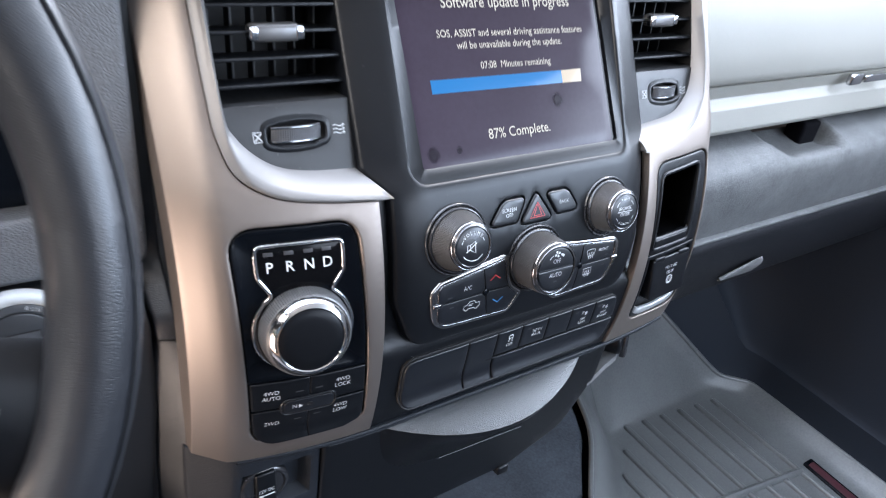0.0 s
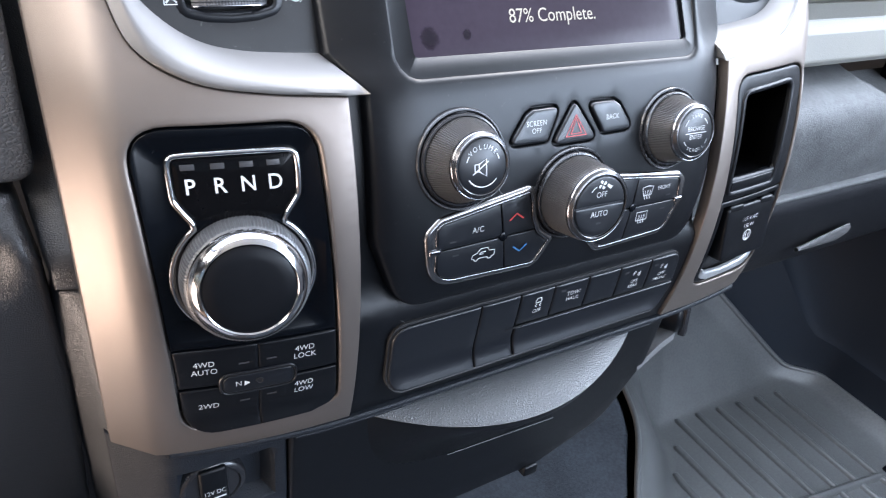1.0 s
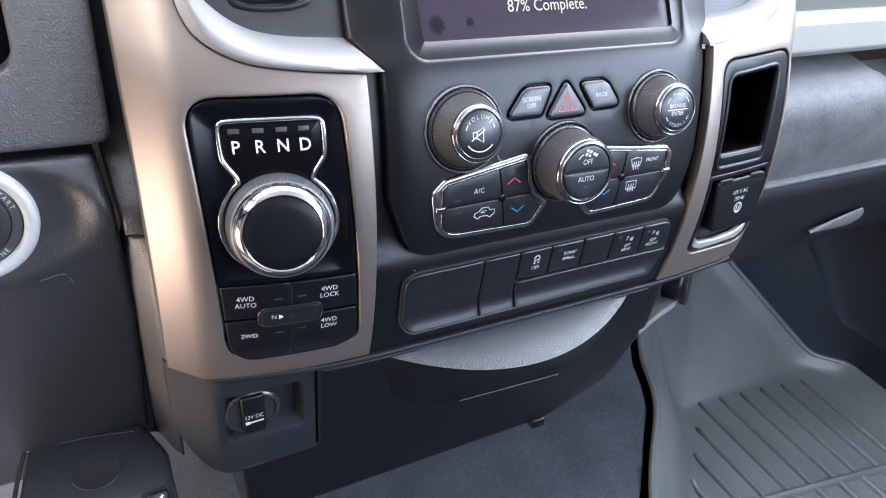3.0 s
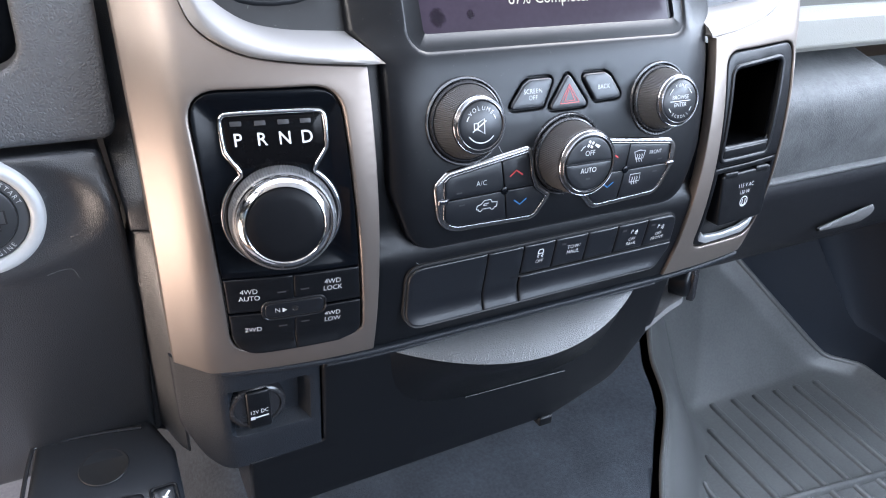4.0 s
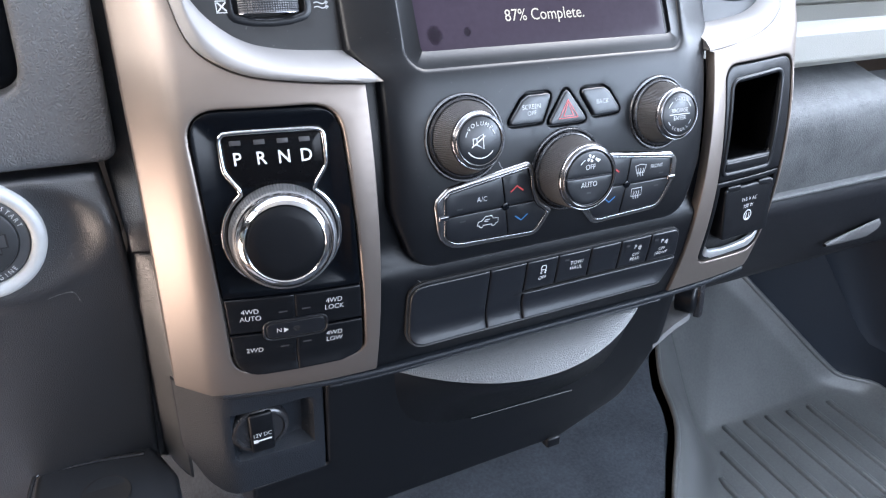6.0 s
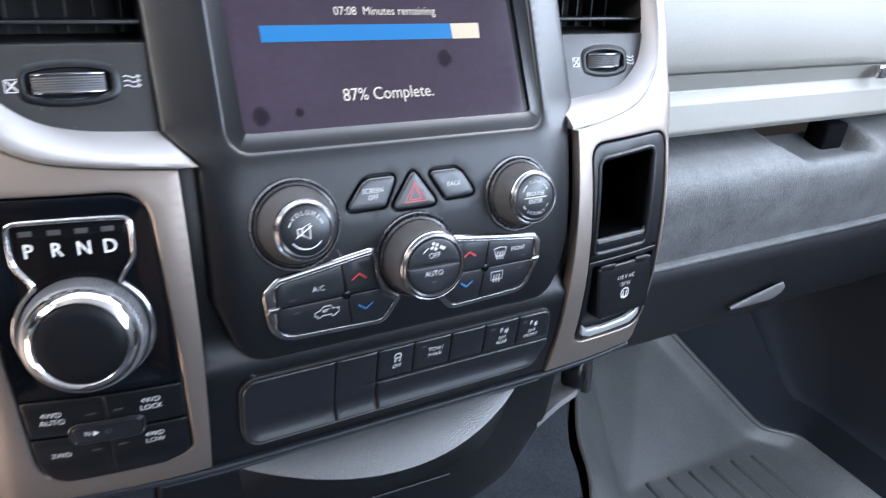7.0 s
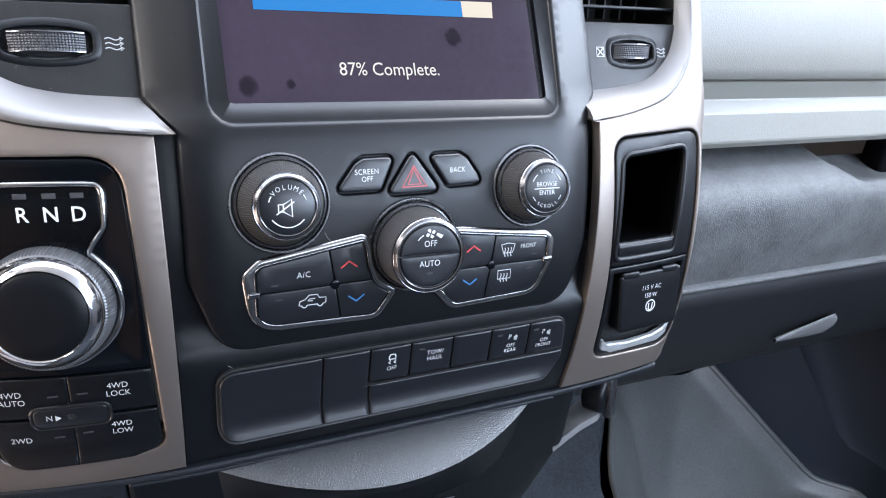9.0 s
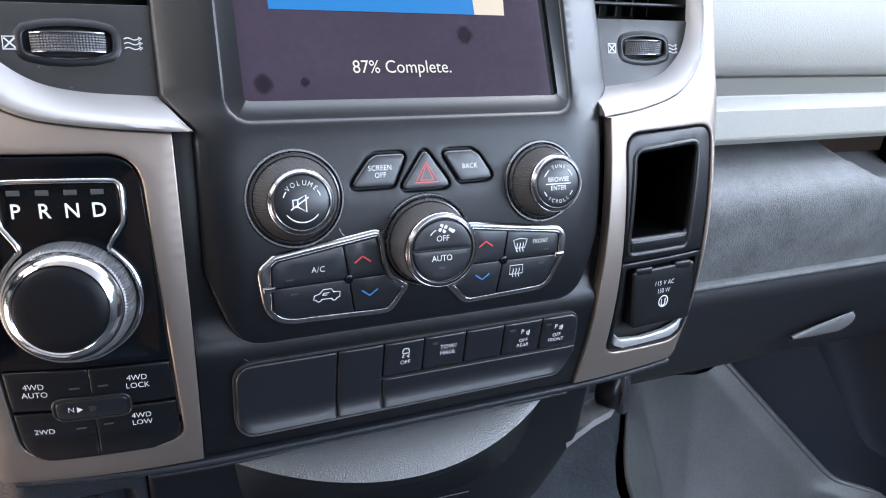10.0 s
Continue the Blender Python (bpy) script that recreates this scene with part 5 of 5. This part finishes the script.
for k in range(13):
    f = k / 12
    x, h = 486 + 80 * f, (2.2 + 12.5 * min(1.0, 1.15 * f) ** 0.8) * (1 if f < 0.95 else 0.55)
    zc, yc = 490 + 13 * f, 82 - 5 * f
    rows.append([(x, yc + 3 * math.sin(b) - h * 0.25 * math.cos(b), zc + h * math.cos(b)) for b in [2 * math.pi * q / 14 for q in range(14)]])
part("glove_handle", loft(rows, True), LITSCOOP, pdash, "scooped handle edge, grey to look lit", m=FLAT, sharp=80)
part("badge", join(box(628, 93, 751, 656, 101, 766, 3), box(668, 95, 752, 740, 101, 762, 2)), CHROME, pdash, "polished chrome badge", m=FLAT)

# ---------------------------------------------------------------- passenger footwell
matt = thing("floor_mat", (680, 100, 2), "deep ribbed black rubber floor mat with raised sides", "floor mat", FLAT)


def crest_x(y):
    """The raised right-hand rim of the mat, which runs in towards the toe board along the wheel arch."""
    return min(972.0, 862 - 1.03 * (max(y, 150) - 282))


def mat_z(x, y):
    rise_l = max(0.0, min(1.0, 1 - (x - lip_x(y)) / 150))
    toe = max(0.0, y - 215)
    toe = 1.15 * (toe - 10 * (1 - math.exp(-toe / 10)))
    z = 10 + max(toe, 165 * rise_l ** 2 * (3 - 2 * rise_l)) + 0.3 * min(toe, 100 * rise_l)
    k = x - crest_x(y) + 22
    return z + 0.5 * (k + math.sqrt(k * k + 120)) - 2.0


rows = []
for i in range(73):
    y = -420 + 800 * i / 72
    x0, x1 = lip_x(y), crest_x(y)
    rows.append([(x0 + (x1 - x0) * k / 80, y, mat_z(x0 + (x1 - x0) * k / 80, y)) for k in range(81)])
part("mat_tray", loft(rows), RUBBER, matt, m=FLAT, sharp=80)
part("mat_edge", tube([r[0] for r in rows], 4, n=8), RUBBER, matt, m=FLAT, sharp=80)
part("mat_rim", tube([(r[-1][0] + 3, r[-1][1], r[-1][2] - 4) for r in rows], 5.5, n=12), RUBBER, matt, m=FLAT, sharp=80)


def ridge(path, half, height):
    """A raised rib with sloping sides along a path on the mat."""
    out = []
    for x, y in path:
        z = mat_z(x, y)
        out.append([(x - half, y, z - 1), (x - half * 0.75, y, z + height * 0.75), (x - half * 0.3, y, z + height), (x + half * 0.3, y, z + height), (x + half * 0.75, y, z + height * 0.75), (x + half, y, z - 1)])
    x, y = path[-1]
    out.append([(p[0] * 0.4 + x * 0.6, y + 5, mat_z(x, y) - 1) for p in out[-1]])
    return loft(out)


for i in range(9):
    x = 494 + 47 * i
    y0 = 217 - 0.125 * (x - 631) if i > 2 else 88 + 42 * i
    part("mat_ridge", ridge([(x, -400 + (y0 + 400) * k / 30) for k in range(31)], 6.5, 6.0), RUBBER, matt, m=FLAT, sharp=50)
rows = []
for k in range(41):
    x = 560 + 310 * k / 40
    y, z = 20 - 0.14 * (x - 560), 10
    rows.append([(x, y - 6, z - 1), (x, y - 4, z + 7), (x, y - 1, z + 9), (x, y + 2, z + 9), (x, y + 5, z + 6), (x, y + 7, z - 1)])
part("cross_ridge", (lambda g: (g[0], [f[::-1] for f in g[1]]))(loft(rows)), RUBBER, matt, m=FLAT, sharp=50)
tag = part("mat_badge", slab(rounded([(884, -175), (914, -175), (920, -14), (892, -14)], 4), mat_z, 4.0, 5, 1.5, step=12), GLOSS, matt, "dark inset badge plate", m=FLAT)
part("badge_fill", slab(rounded([(890, -168), (909, -168), (914, -22), (897, -22)], 3), mat_z, 4.6, 0.6, 0.2, step=12), mat("dark_red_enamel", (0.04, 0.010, 0.014), 0.4, mottle=0.3), tag, "dark red enamel fill", m=FLAT)
kick = thing("footwell_liner", (960, 300, 0), "moulded footwell side liner, darkened for the shade under the dash", "footwell liner", FLAT)
lower_rows, upper_rows = [], []
for i in range(61):
    y = -420 + 1060 * i / 60
    xc = crest_x(y)
    z0 = mat_z(xc, min(y, 380)) + 1.0 * max(0.0, y - 380) - 6
    lower_rows.append([(xc + 4 + (1000 - xc) * 0.62 * q / 16, y, z0 + (60 + 0.10 * (1000 - xc)) * (q / 16) ** 1.7) for q in range(17)])
    x1, _, z1 = lower_rows[-1][-1]
    upper_rows.append([(x1 + 3 + (1026 - x1) * math.sin(0.5 * math.pi * q / 12), y, z1 - 3 + (max(480.0, z1 + 60) - z1) * (1 - math.cos(0.5 * math.pi * q / 12))) for q in range(13)])
part("liner_arch", loft(lower_rows), FOOTWELL, kick, m=FLAT, sharp=80)
part("liner_side", loft(upper_rows), FOOTWELL, kick, m=FLAT, sharp=80)
part("liner_toe", loft([[(x, 372, 160) for x in (400, 700, 790)], [(x, 560, 330) for x in (400, 640, 700)], [(x, 640, 470) for x in (400, 640, 700)]]), FOOTWELL, kick, m=FLAT)

# ---------------------------------------------------------------- lint caught on the plastics
for base, surf, pts in (((-68, -72), top, [(-45.6, -63.4), (-45, -64.6), (-44.2, -66.4), (-42.8, -67.6)]), ((-118, -60), behind, [(-97, -133), (-93, -136), (-88, -137)]), ((-280, -130), knee_w, [(-299, -132), (-291, -130), (-285, -131), (-283, -138)])):
    solid("lint_fibre", tube([(u, v, surf(u, v) + 0.5) for u, v in [tuple(p) for p in smooth_line([(a, b) for a, b in pts], 14)]], 0.07, n=5), SILVERRING, "tiny pale lint fibre lying on black plastic", "lint")
